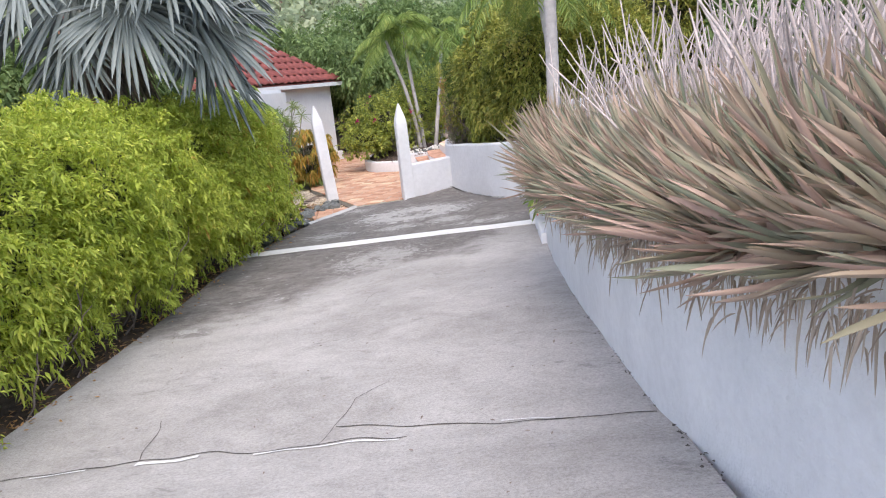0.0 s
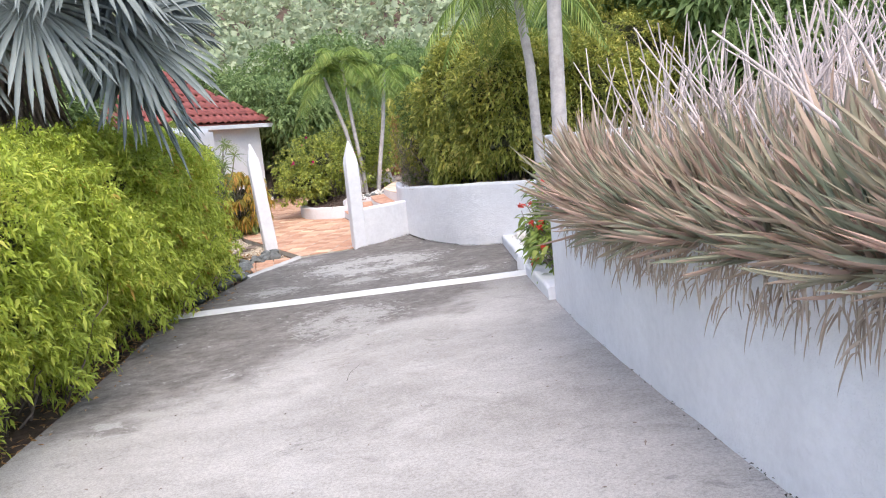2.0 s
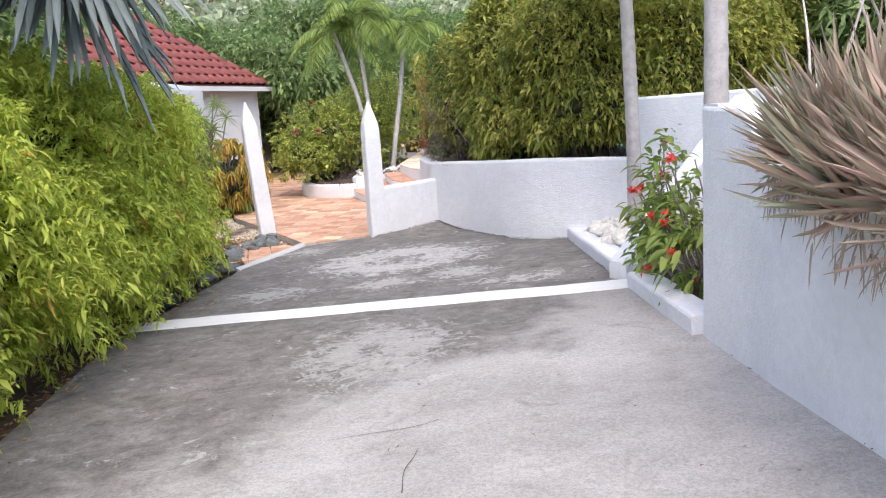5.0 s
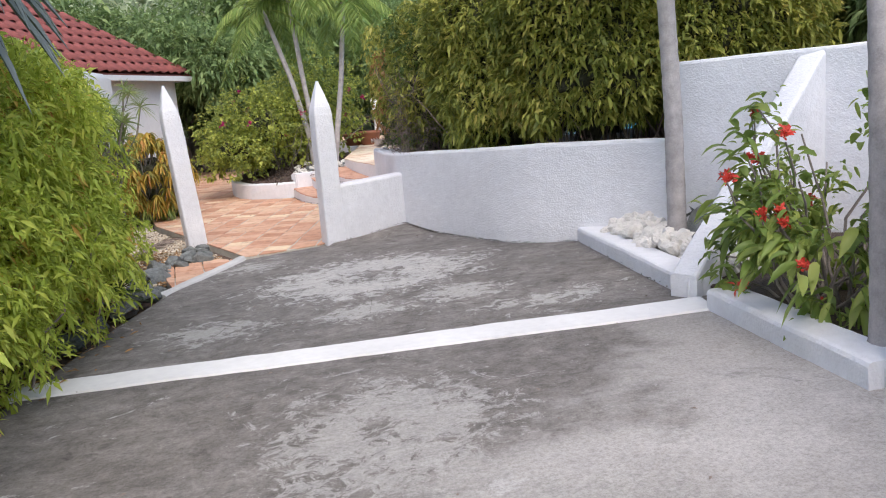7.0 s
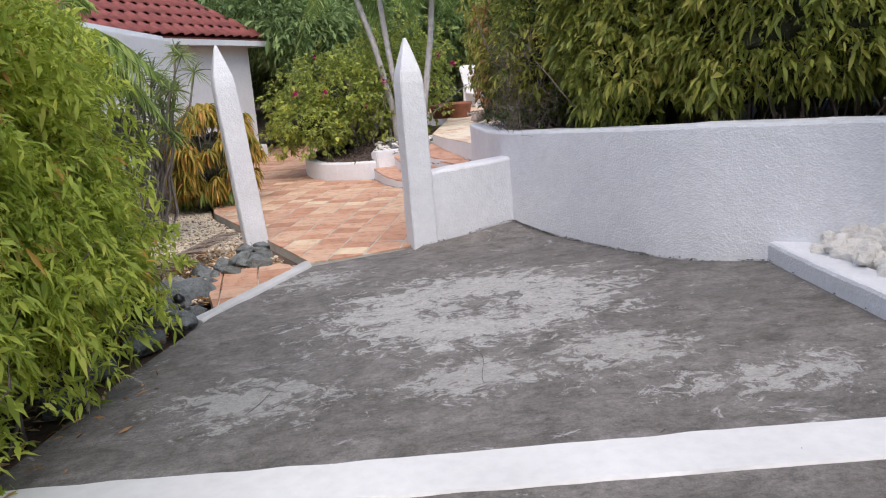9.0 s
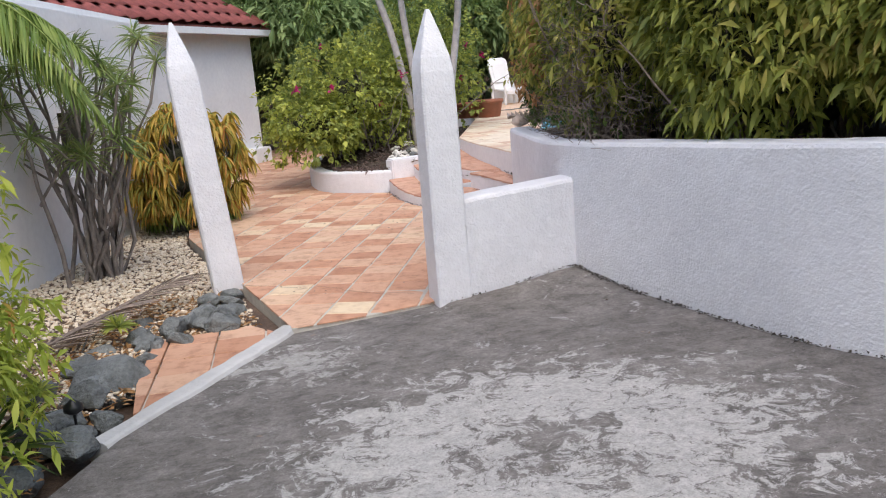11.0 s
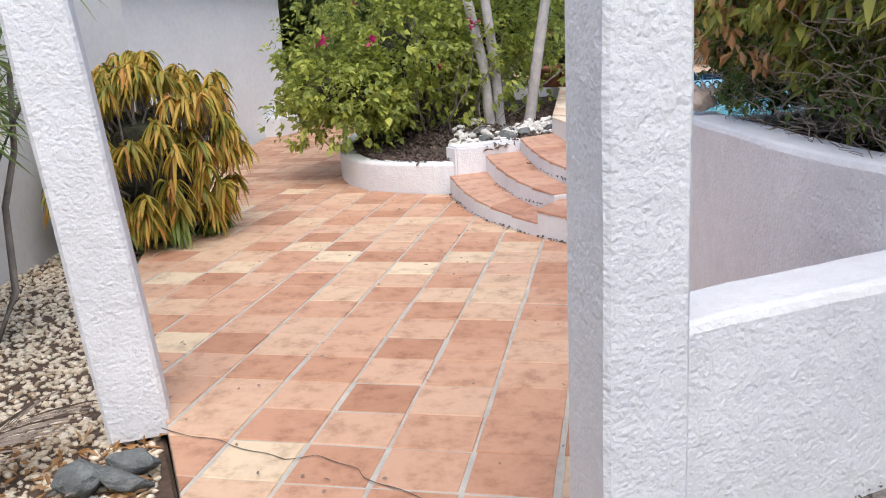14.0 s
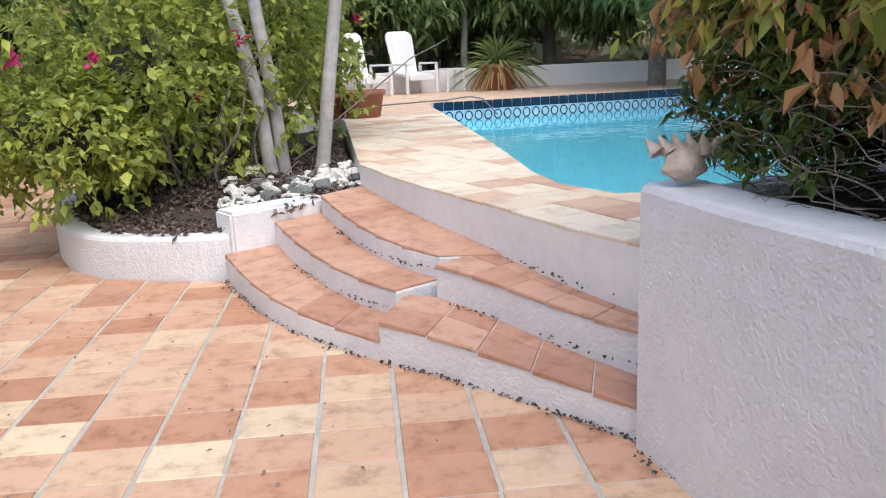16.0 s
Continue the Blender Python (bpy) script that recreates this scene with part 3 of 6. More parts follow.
def strip_mesh():
    a, b2 = np.array([-2.3, -5.0]), np.array([2.62, -5.66])
    n = 70
    vs, fs = [], []
    for i in range(n + 1):
        c = a + (b2 - a) * i / n
        for k, (o, h) in enumerate(((-0.175, -0.01), (-0.165, 0.014), (0.165, 0.014), (0.175, -0.01))):
            x, y = c[0] + 0.13 * o, c[1] + o + 0.012 * noise.noise(Vector((c[0] * 5, k * 3.0, 0)))
            vs.append((x, y, drive_z(x, y) + h + 0.006 * noise.noise(Vector((x, y, 0)) * 1.3)))
    for i in range(n):
        for k in range(3):
            p = i * 4 + k
            fs.append((p, p + 4, p + 5, p + 1))
    return mesh_of("painted_strip", vs, fs, PAINT)


tagged(part("painted_strip", strip_mesh()), "white painted concrete strip across the driveway", "road marking", kind="structure")

# ---- gate platform, walls and beds ----
PLATFORM = [(0.05, -0.12), (1.08, 0.16), (1.0, 2.67), (0.85, 2.97), (0.51, 3.51), (0.22, 3.9), (0.07, 4.13), (-0.13, 4.5), (-0.325, 5.02), (-0.467, 5.8), (-0.87, 5.97), (-1.35, 6.24), (-1.6, 6.63), (-1.82, 7.4), (-1.9, 8.5), (-1.9, 16), (-3.8, 16), (-3.8, 5.6), (-3.1, 4.7), (-2.78, 3.4), (-2.08, 1.87), (-1.68, 0.98), (-1.0, -0.55), (-0.65, -0.45), (-0.03, -0.2)]
platform = part("floor", prism("floor", PLATFORM, -0.35, [-0.0055] * len(PLATFORM), GROUT, 0.004))
tagged(platform, "terracotta tiled courtyard floor with pale cement joints", "floor", kind="structure")
LOWPATCH = [(-1.0, -0.6), (-1.35, -0.25), (-2.0, -0.45), (-1.85, -1.3), (-1.72, -1.75), (-1.45, -1.5)]
lowpatch = part("lower_floor", prism("lower_floor", LOWPATCH, -0.3, [drive_z(x, y) + 0.0 for x, y in LOWPATCH], GROUT, 0.004))
tagged(lowpatch, "lower strip of terracotta tiles beside the driveway", "floor", kind="structure")
kerbstrip = part("edging", wall_run("edging", [(-1.72, -2.15, -0.2, drive_z(-1.7, -2.1) + 0.02), (-1.42, -1.55, -0.2, drive_z(-1.4, -1.5) + 0.025), (-0.98, -0.5, -0.2, 0.0)], 0.14, stucco("worn_whitewash", (0.62, 0.62, 0.61), (0.42, 0.42, 0.41), 40, 0.6, 0.01), 1, 0.06, 0.02))
tagged(kerbstrip, "rough whitewashed cement edging between tiles and driveway", "edging", kind="structure")

# near-gate curved wall that holds the hedge bed
CURVE = smooth_line([(0.975, 2.63), (1.0, 1.2), (1.05, 0.45), (1.16, -0.05), (1.45, -0.68), (1.76, -1.55), (2.02, -2.12), (2.3, -2.46), (2.7, -2.68), (3.15, -3.0), (3.5, -3.5)], 0.08, 3)
tops = np.interp(np.arange(len(CURVE)), np.linspace(0, len(CURVE), 5), [1.03, 1.04, 1.12, 1.2, 1.2])
curve_pts = [(x, y, min(-0.1, drive_z(x, y) - 0.15), t) for (x, y), t in zip(CURVE, tops)]
tagged(part("wall_curved", wall_run("wall_curved", curve_pts, 0.24, WHITE, 1)), "curved white stucco retaining wall of the hedge bed", "wall", kind="structure")
tagged(part("wall_low", wall_run("wall_low", [(0.146, -0.229, -0.2, 0.74), (1.15, 0.078, -0.2, 0.81)], 0.25, WHITE, 1)), "low white stucco wall beside the gate post", "wall", kind="structure")
tagged(part("wall_bed_end", wall_run("wall_bed_end", [(3.0, 2.95, -0.2, 1.0), (1.21, 2.64, -0.2, 1.0)], 0.2, WHITE, 1)), "white stucco end of the hedge bed wall", "wall", kind="structure")
SOILBED = [(1.15, 2.6), (1.15, 0.5), (1.3, 0.0), (1.6, -0.6), (1.9, -1.5), (2.2, -2.05), (2.5, -2.3), (3.0, -2.6), (3.5, -3.2), (6, -3.0), (6, 3.2), (3, 2.9)]
tagged(part("bed_soil", prism("bed_soil", SOILBED, -0.3, [0.95] * len(SOILBED), SOIL)), "dark soil under the screen hedge", "soil", kind="structure")
# tall wall and bed with the buttress
tagged(part("wall_tall", wall_run("wall_tall", [(3.36, -3.5, 0.0, 1.93), (4.35, -4.4, 0.0, 1.95), (5.2, -5.2, 0.0, 1.97), (5.2, -8.0, 0.0, 1.97)], 0.25, WHITE, 1)), "tall white stucco garden wall", "wall", kind="structure")
tagged(part("wall_buttress", wall_run("wall_buttress", [(2.62, -5.5, 0.05, 0.36), (2.75, -5.42, 0.05, 0.48), (4.4, -4.4, 0.05, 1.95)], 0.22, WHITE, 1, 0.1, 0.006)), "sloping white stucco buttress wall", "wall", kind="structure")
BEDSOIL = [(2.75, -2.75), (2.75, -5.4), (2.7, -7.7), (5.2, -7.7), (5.2, -5.2), (3.5, -3.6)]
tagged(part("bed_soil", prism("bed_soil", BEDSOIL, -0.2, [drive_z(x, y) + 0.08 for x, y in BEDSOIL], SOIL)), "dark soil in the bed behind the kerb", "soil", kind="structure")
for nm, a, b2 in (("kerb_1", (2.67, -2.62), (2.57, -5.45)), ("kerb_2", (2.54, -5.8), (2.51, -7.5))):
    pts = [(a[0], a[1], drive_z(*a) - 0.2, drive_z(*a) + 0.15), (b2[0], b2[1], drive_z(*b2) - 0.2, drive_z(*b2) + 0.15)]
    tagged(part(nm, wall_run(nm, pts, 0.27, WHITE, 1, 0.1, 0.01)), "white painted raised kerb of the planted bed", "kerb", kind="structure")
# planter of the aloes
PLANT_TOP = [(2.58, -7.55, 1.86), (2.57, -8.2, 1.84), (2.56, -8.6, 1.5), (2.58, -9.8, 1.48), (2.63, -11.1, 1.5), (2.75, -13.3, 1.62), (2.88, -14.8, 1.75), (3.1, -16.5, 1.9), (3.4, -22, 2.4)]
tagged(part("wall_planter", wall_run("wall_planter", [(x, y, drive_z(x, y) - 0.2, t) for x, y, t in PLANT_TOP], 0.3, WHITE, 1)), "white stucco planter wall along the driveway", "wall", kind="structure")
tagged(part("wall_planter_end", wall_run("wall_planter_end", [(5.2, -7.5, 0.0, 1.87), (2.6, -7.5, 0.0, 1.87)], 0.28, WHITE, 1)), "white stucco end wall of the aloe planter", "wall", kind="structure")
PSOIL = [(2.75, -7.9), (2.8, -11.1), (2.95, -13.3), (3.1, -14.8), (3.32, -16.5), (3.62, -22), (9, -22), (9, -7.9)]
tagged(part("planter_soil", prism("planter_soil", PSOIL, 0.2, [1.45, 1.4, 1.5, 1.62, 1.78, 2.3, 2.9, 2.0], SOIL)), "dark soil in the raised aloe planter", "soil", kind="structure")


def gate_post(x, y, turn, lean_x, lean_y, label, tall=1.03):
    """A stucco post with a shoulder and a pointed top."""
    bm = bmesh.new()
    levels = [(0.0, 0.13), (0.5, 0.128), (1.0, 0.126), (1.4, 0.125), (1.68, 0.123), (1.78, 0.11), (1.95, 0.06), (2.1, 0.012)]
    prev = None
    for z, r in levels:
        z *= tall
        ring = []
        for sx, sy in ((-1, -1), (1, -1), (1, 1), (-1, 1)):
            e = 0.88
            for ox, oy in ((1, e), (e, 1)) if sx * sy > 0 else ((e, 1), (1, e)):
                ring.append(bm.verts.new((sx * r * ox + lean_x * z + 0.006 * noise.noise(Vector((sx, sy, z * 3))), sy * r * oy + lean_y * z, z)))
        if prev:
            for i in range(8):
                bm.faces.new((prev[i], prev[(i + 1) % 8], ring[(i + 1) % 8], ring[i]))
        else:
            bm.faces.new(ring[::-1])
        prev = ring
    bm.faces.new(prev)
    bmesh.ops.recalc_face_normals(bm, faces=bm.faces)
    ob = part("gate_post", bm_mesh("gate_post", bm, WHITE), None, "", pose(x, y, -0.06, 0, 0, turn))
    return tagged(ob, label, "gate post", "gate posts")


gate_post(0.135, -0.12, 17.3, -0.004, 0.0, "white stucco gate post with pointed top beside a low wall")
gate_post(-1.79, 0.98, 20, -0.073, 0.0, "leaning white stucco gate post with a pointed top beside gravel", 1.09)



def foot_dirt(line, inward, n, label, level=None):
    """Dark crumbs and grit gathered along the foot of a wall."""
    p = resample(np.asarray(line, float), 0.02)
    k = rng.integers(0, len(p), n)
    k = k[np.array([noise.noise(Vector((p[q, 0] * 3, p[q, 1] * 3, 0))) for q in k]) > rng.uniform(-0.5, 0.35, n)]
    n = len(k)
    off = np.abs(rng.normal(0, 0.022, n))
    x, y = p[k, 0] + inward[0] * off + rng.normal(0, 0.012, n), p[k, 1] + inward[1] * off + rng.normal(0, 0.012, n)
    z = (np.array([drive_z(a, b2) for a, b2 in zip(x, y)]) if level is None else np.full(n, level)) + 0.012
    v, f = blades(np.c_[x, y, z], rng.normal(0, 1, (n, 3)) * [1, 1, 0.3], rng.uniform(0.008, 0.028, n), rng.uniform(0.008, 0.02, n), 0.05, 0.5, 0.5, 2)
    tagged(part("wall_foot_dirt", mesh_of("wall_foot_dirt", v, f, CRACK)), label, "dirt", kind="stuff")


foot_dirt(CURVE[(CURVE[:, 1] < 0.1) & (CURVE[:, 0] < 2.75)], (-0.7, -0.5), 800, "dark grit along the foot of the curved wall")
foot_dirt([(0.05, -0.24), (1.14, 0.09)], (0.2, -0.9), 320, "dark grit along the foot of the low wall")
foot_dirt([(2.6, -7.8), (2.64, -11.1), (2.76, -13.3), (2.85, -15)], (-1, 0), 260, "dark grit along the foot of the planter wall")
foot_dirt([(2.72, -2.7), (2.6, -5.4)], (-1, 0), 160, "dark grit along the kerb")

def floor_crack(pts):
    p = resample(pts, 0.03)
    vs = []
    for i, (x, y) in enumerate(p):
        w = 0.002 + 0.004 * abs(noise.noise(Vector((x * 9, y * 9, 3))))
        y += 0.02 * noise.noise(Vector((x * 7, y * 7, 1)))
        vs += [(x, y - w, 0.0045), (x, y + w, 0.0045)]
    return mesh_of("crack", vs, [(2 * i, 2 * i + 2, 2 * i + 3, 2 * i + 1) for i in range(len(p) - 1)], CRACK)


part("crack", floor_crack([(-1.64, 0.82), (-1.34, 0.69), (-1.05, 0.53), (-0.92, 0.54), (-0.75, 0.43), (-0.72, 0.37), (-0.42, 0.17), (-0.31, 0.15), (-0.14, 0.09)]), platform, "dark crack running across the tiles")

# ---- steps, flower bed, pool deck ----
FRONT = smooth_line([(-0.467, 5.8), (-0.325, 5.02), (-0.134, 4.5), (0.068, 4.13), (0.235, 3.88)], 0.1, 2)
S2F = smooth_line([(-0.10, 6.05), (-0.02, 5.4), (0.165, 4.64), (0.40, 4.2)], 0.1, 2)
AF = smooth_line([(0.235, 3.88), (0.514, 3.514), (0.851, 2.966), (1.06, 2.6)], 0.1, 1)
S3F = smooth_line([(0.27, 6.1), (0.35, 5.2), (0.5, 4.6), (0.68, 4.3)], 0.1, 2)
BF = smooth_line([(0.62, 4.16), (0.78, 3.85), (0.98, 3.3), (1.18, 2.9)], 0.1, 1)
DF = smooth_line([(0.63, 6.4), (0.76, 5.32), (0.97, 4.4), (1.08, 3.8), (1.17, 3.4), (1.3, 3.0)], 0.1, 1)


def step(name, front, back, z0, za, zb, label, tiles, rows):
    """A curved step with white risers and a tread of clay tiles set side by side."""
    base = thing(name, 0, 0, 0, label, "step", "pool steps")
    poly = [tuple(p) for p in front] + [tuple(p) for p in back[::-1]]
    zf = list(np.linspace(za, zb, len(front))) + list(np.linspace(za, zb, len(back)))[::-1]
    part("riser", prism("riser", poly, z0, [z - 0.012 for z in zf], WHITE, 0.01), base)
    f, b2 = resample(front, 0.01), resample(back, 0.01)
    at = lambda line, u: np.array([np.interp(u, np.linspace(0, 1, len(line)), line[:, i]) for i in (0, 1)])  # noqa: E731
    for i in range(tiles):
        for r in range(rows):
            u0, u1 = (i + 0.012) / tiles, (i + 0.988) / tiles
            v0, v1 = (r + 0.02) / rows, (r + 0.985) / rows
            quad = []
            for u, v in ((u0, v0), (u1, v0), (u1, v1), (u0, v1)):
                a, c = at(f, u), at(b2, u)
                w = c - a
                quad.append(tuple(a + w * v - (unit(w) * 0.012 if r == 0 and v == v0 else 0)))
            zt = za + (zb - za) * (i + 0.5) / tiles + 0.004 * rng.random()
            part("tile", prism("tile", quad, zt - 0.02, [za + (zb - za) * u + 0.003 * rng.random() for u in (u0, u1, u1, u0)], TREAD, 0.006), base)
    return base


step("step", FRONT, np.vstack([S2F[:-1] + [0.06, 0.06], [[0.42, 4.26]]]), -0.3, 0.19, 0.11, "lowest curved step with white riser and terracotta tread", 6, 1)
step("step", S2F, S3F + [0.05, 0.05], -0.3, 0.36, 0.27, "second curved step with white riser and terracotta tread", 6, 1)
step("step", AF, np.vstack([BF[:1] + [-0.16, 0.1], BF[1:] + [0.06, 0.03]]), -0.3, 0.22, 0.14, "low step with chipped white riser and worn tiles", 5, 2)
step("step", S3F, DF[: max(3, int(len(DF) * 0.68))] + [0.05, 0.02], -0.3, 0.50, 0.41, "third curved step with white riser and terracotta tread", 6, 1)
step("step", BF, DF[int(len(DF) * 0.6):] + [0.08, 0.03], -0.3, 0.40, 0.35, "upper step with cracked white riser below the pool deck", 5, 2)

for line, z, n, lab in ((FRONT, 0.0, 170, "lowest step"), (AF, 0.0, 190, "low step"), (S2F, 0.15, 120, "second step"), (BF, 0.19, 150, "upper step"), (S3F, 0.32, 90, "third step"), (DF, 0.4, 140, "pool deck edge")):
    foot_dirt(line, (-0.9, -0.3), n, "dark grit along the foot of the " + lab, z)
foot_dirt([(1.0, 0.3), (1.0, 1.2), (0.975, 2.6)], (-1, 0), 200, "dark grit where the curved wall meets the tiles", 0.0)
POOL = [(1.66, 5.3), (1.62, 4.75), (1.76, 4.3), (2.3, 3.95), (3.2, 3.7), (9, 3.6), (9, 13.3), (3.12, 13.3), (2.87, 12.5), (2.5, 10.07), (2.0, 7.1)]
DECK = [tuple(p) for p in DF[::-1]] + [(1.23, 10.8), (1.1, 14), (0.2, 17.8), (11, 17.8), (11, 13.31)] + [(3.12, 13.31), (2.87, 12.5), (2.5, 10.07), (2.0, 7.1), (1.66, 5.3), (1.62, 4.75), (1.76, 4.3), (2.3, 3.95), (3.2, 3.7), (8.99, 3.6), (8.99, 3.05)]
deck = part("pool_deck", prism("pool_deck", DECK, -0.8, [DECK_Z - 0.012] * len(DECK), WHITE_SMOOTH, 0.004))
tagged(deck, "pool terrace paved with pale terracotta tiles, white edge", "deck", kind="structure")
pool = thing("swimming_pool", 4, 9, -0.6, "swimming pool with turquoise plaster and clear blue water", "swimming pool")


def pool_shell():
    n = len(POOL)
    vs = [(x - 4, y - 9, z) for z in (DECK_Z + 0.55, 0.02) for x, y in POOL]
    fs = [(i, (i + 1) % n, n + (i + 1) % n, n + i) for i in range(n)] + [tuple(range(n, 2 * n))]
    return mesh_of("basin", vs, fs, POOLBLUE)


part("basin", pool_shell(), pool)
wm, wnn, wl, wb = material("pool_water", 0.02)
wb.inputs["Base Color"].default_value = (0.80, 0.97, 1.0, 1)
wb.inputs["Transmission Weight"].default_value = 1.0
wb.inputs["IOR"].default_value = 1.33
bump(wnn, wl, wb, nz(wnn, wl, 2.4, 2), 0.25, 0.02)
water = part("water", mesh_of("water", [(x - 4, y - 9, 0.94) for x, y in POOL], [tuple(range(len(POOL)))], wm), pool, "clear rippled water")
water.visible_shadow = False
navy, pale = box("navy_tile", 0.165, 0.012, 0.14, NAVY, 0.002, 1), box("ring_tile", 0.165, 0.012, 0.19, PALEBLUE, 0.002, 1)
rv, rf = tube([(0.062 * math.cos(a), -0.008, 0.095 + 0.075 * math.sin(a)) for a in np.linspace(0, 2 * np.pi, 19)], np.full(19, 0.011), 4)
ring = mesh_of("ring_motif", rv, rf, NAVY)


def waterline(ax, ay, bx, by):
    d = math.dist((ax, ay), (bx, by))
    n = int(d / 0.17)
    ang = math.degrees(math.atan2(by - ay, bx - ax))
    for i in range(n):
        x, y = ax + (bx - ax) * (i + 0.5) / n - 4, ay + (by - ay) * (i + 0.5) / n - 9
        part("tile", navy, pool, "", pose(x, y, DECK_Z + 0.6 - 0.15, 0, 0, ang))
        t = part("tile", pale, pool, "", pose(x, y, DECK_Z + 0.6 - 0.345, 0, 0, ang))
        part("ring_motif", ring, t, "dark blue ring motif")


waterline(3.14, 13.288, 8.9, 13.288)


def deck_tiles(region, z, turn, pitch_x, pitch_y, ox, oy, mat, parent, near, far_mat, gap=0.007, stagger=0.0, thick=0.02):
    """Square clay tiles in a plan outline; those inside near() are parts, the rest one joined part."""
    c, s = math.cos(radians(turn)), math.sin(radians(turn))
    to = lambda u, v: (ox + u * c - v * s, oy + u * s + v * c)  # noqa: E731
    loc = [((x - ox) * c + (y - oy) * s, -(x - ox) * s + (y - oy) * c) for x, y in region]
    lo, hi = np.floor(np.min(loc, 0) / (pitch_x, pitch_y)).astype(int), np.ceil(np.max(loc, 0) / (pitch_x, pitch_y)).astype(int)
    full = None
    rest = []
    for i in range(lo[0], hi[0] + 1):
        shift = stagger * rng.random()
        for j in range(lo[1] - 1, hi[1] + 1):
            j1 = rng.normal(0, 0.0022, 4)
            u0, u1 = i * pitch_x + gap + j1[0], (i + 1) * pitch_x - gap + j1[1]
            v0, v1 = (j + shift) * pitch_y + gap * 0.42 + j1[2], (j + 1 + shift) * pitch_y - gap * 0.42 + j1[3]
            window = [(u0, v0), (u1, v0), (u1, v1), (u0, v1)]
            got = clip_to_convex(loc, window)
            if not got:
                continue
            poly = [to(*p) for p in got]
            cx, cy = np.mean(poly, 0)
            h = z + 0.0015 * rng.normal()
            tilt = rng.normal(0, 0.005, 2)
            me = prism("tile", poly, h - thick, [h + tilt[0] * (p[0] - cx) + tilt[1] * (p[1] - cy) for p in poly], mat, 0.005)
            if near(cx, cy):
                part("tile", me, parent)
            else:
                rest.append(me)
    if rest:
        bm = bmesh.new()
        for me in rest:
            bm.from_mesh(me)
            bpy.data.meshes.remove(me)
        ob = part("tile_field", bm_mesh("tile_field", bm, far_mat), parent, "terracotta tiles farther off")
        ob["kind"] = "stuff"


# kidney-shaped flower bed
BEDLINE = smooth_line([(0.28, 6.25), (-0.05, 6.05), (-0.46, 5.84), (-0.87, 5.98), (-1.35, 6.24), (-1.62, 6.63), (-1.83, 7.4), (-1.95, 8.6), (-1.7, 10.2), (-1.0, 11.4), (0.2, 11.9)], 0.1, 2)
bed_pts = [(x, y, -0.25, 0.31) for x, y in BEDLINE]
tagged(part("wall_bed", wall_run("wall_bed", bed_pts, 0.2, WHITE, -1, 0.1, 0.006)), "low curved white stucco edge of the flower bed", "wall", kind="structure")
tagged(part("bed_block", box("bed_block", 0.82, 0.26, 0.72, WHITE, 0.02), None, "", pose(-0.08, 6.12, -0.25, 0, 0, 24)), "white stucco block at the end of the flower bed", "wall", kind="structure")
BSOIL = [(0.6, 6.45), (0.2, 6.35), (-0.4, 6.0), (-0.87, 6.1), (-1.3, 6.35), (-1.5, 6.7), (-1.7, 7.4), (-1.8, 8.6), (-1.6, 10.1), (-0.9, 11.2), (1.2, 11.6), (1.2, 10.8)]
tagged(part("bed_soil", prism("bed_soil", BSOIL, -0.3, [0.5, 0.44, 0.34, 0.3, 0.29, 0.29, 0.29, 0.3, 0.34, 0.4, 0.5, 0.5], SOIL, 0.03)), "dark mulched soil in the flower bed", "soil", kind="structure")
mound = grid_mesh("mulch_mound", np.linspace(-1.74, 0.9, 60), np.linspace(6.22, 10.5, 70), lambda x, y: (0.24 + 0.34 * math.exp(-(((x + 0.3) / 0.95) ** 2 + ((y - 8.3) / 1.7) ** 2) ** 2) + 0.03 * noise.noise(Vector((x, y, 0)) * 6)) if x > np.interp(y, [6.2, 6.4, 6.7, 7.4, 8.6, 10.1], [-0.9, -1.25, -1.45, -1.65, -1.75, -1.6]) else -0.2, SOIL)
tagged(part("bed_mound", mound), "mounded dark soil in the flower bed", "soil", kind="structure")
tagged(part("wall_terrace", wall_run("wall_terrace", [(2.2, 17.0, 0.3, 1.1), (12, 16.2, 0.3, 1.12)], 0.2, WHITE_SMOOTH, 1)), "low white wall behind the pool terrace", "wall", kind="structure")

# ---- house ----
house = thing("house", 0, 0, 0, "white rendered house with red tiled hipped roof", "house")


def house_walls():
    """Four butted walls under the hipped roof."""
    x0, x1, y0, y1, h = -4.0, 4.2, -5.2, 5.9, 3.15
    t = 0.22

    for ax, ay, bx, by in ((x0, y0, x0 + t, y1), (x0 + t, y0, x1 - t, y0 + t), (x0 + t, y1 - t, x1 - t, y1), (x1 - t, y0, x1, y1)):
        part("wall", box("wall", bx - ax, by - ay, h, WHITE_SMOOTH, 0.012), house, "", pose((ax + bx) / 2, (ay + by) / 2, 0))


house_walls()
part("plinth", box("plinth", 0.34, 0.7, 0.62, WHITE_SMOOTH, 0.02), house, "white base block", pose(4.33, 5.4, 0))
house.matrix_basis = pose(-9.52, 8.79, -0.3, 0, 0, -20)
annex = thing("house_annex", -5, 3.6, -0.3, "white rendered annex wall with a dark louvred window", "house")
for ay, by, az, bz in ((-2.6, -0.7, 0, 2.95), (0.35, 2.9, 0, 2.95), (-0.7, 0.35, 0, 1.15), (-0.7, 0.35, 1.85, 2.95)):
    part("wall", box("wall", 0.24, by - ay, bz - az, WHITE_SMOOTH, 0.004), annex, "", pose(1.05, (ay + by) / 2, az))
part("wall", box("wall", 3.0, 0.22, 2.95, WHITE_SMOOTH, 0.004), annex, "", pose(-0.58, -2.49, 0))
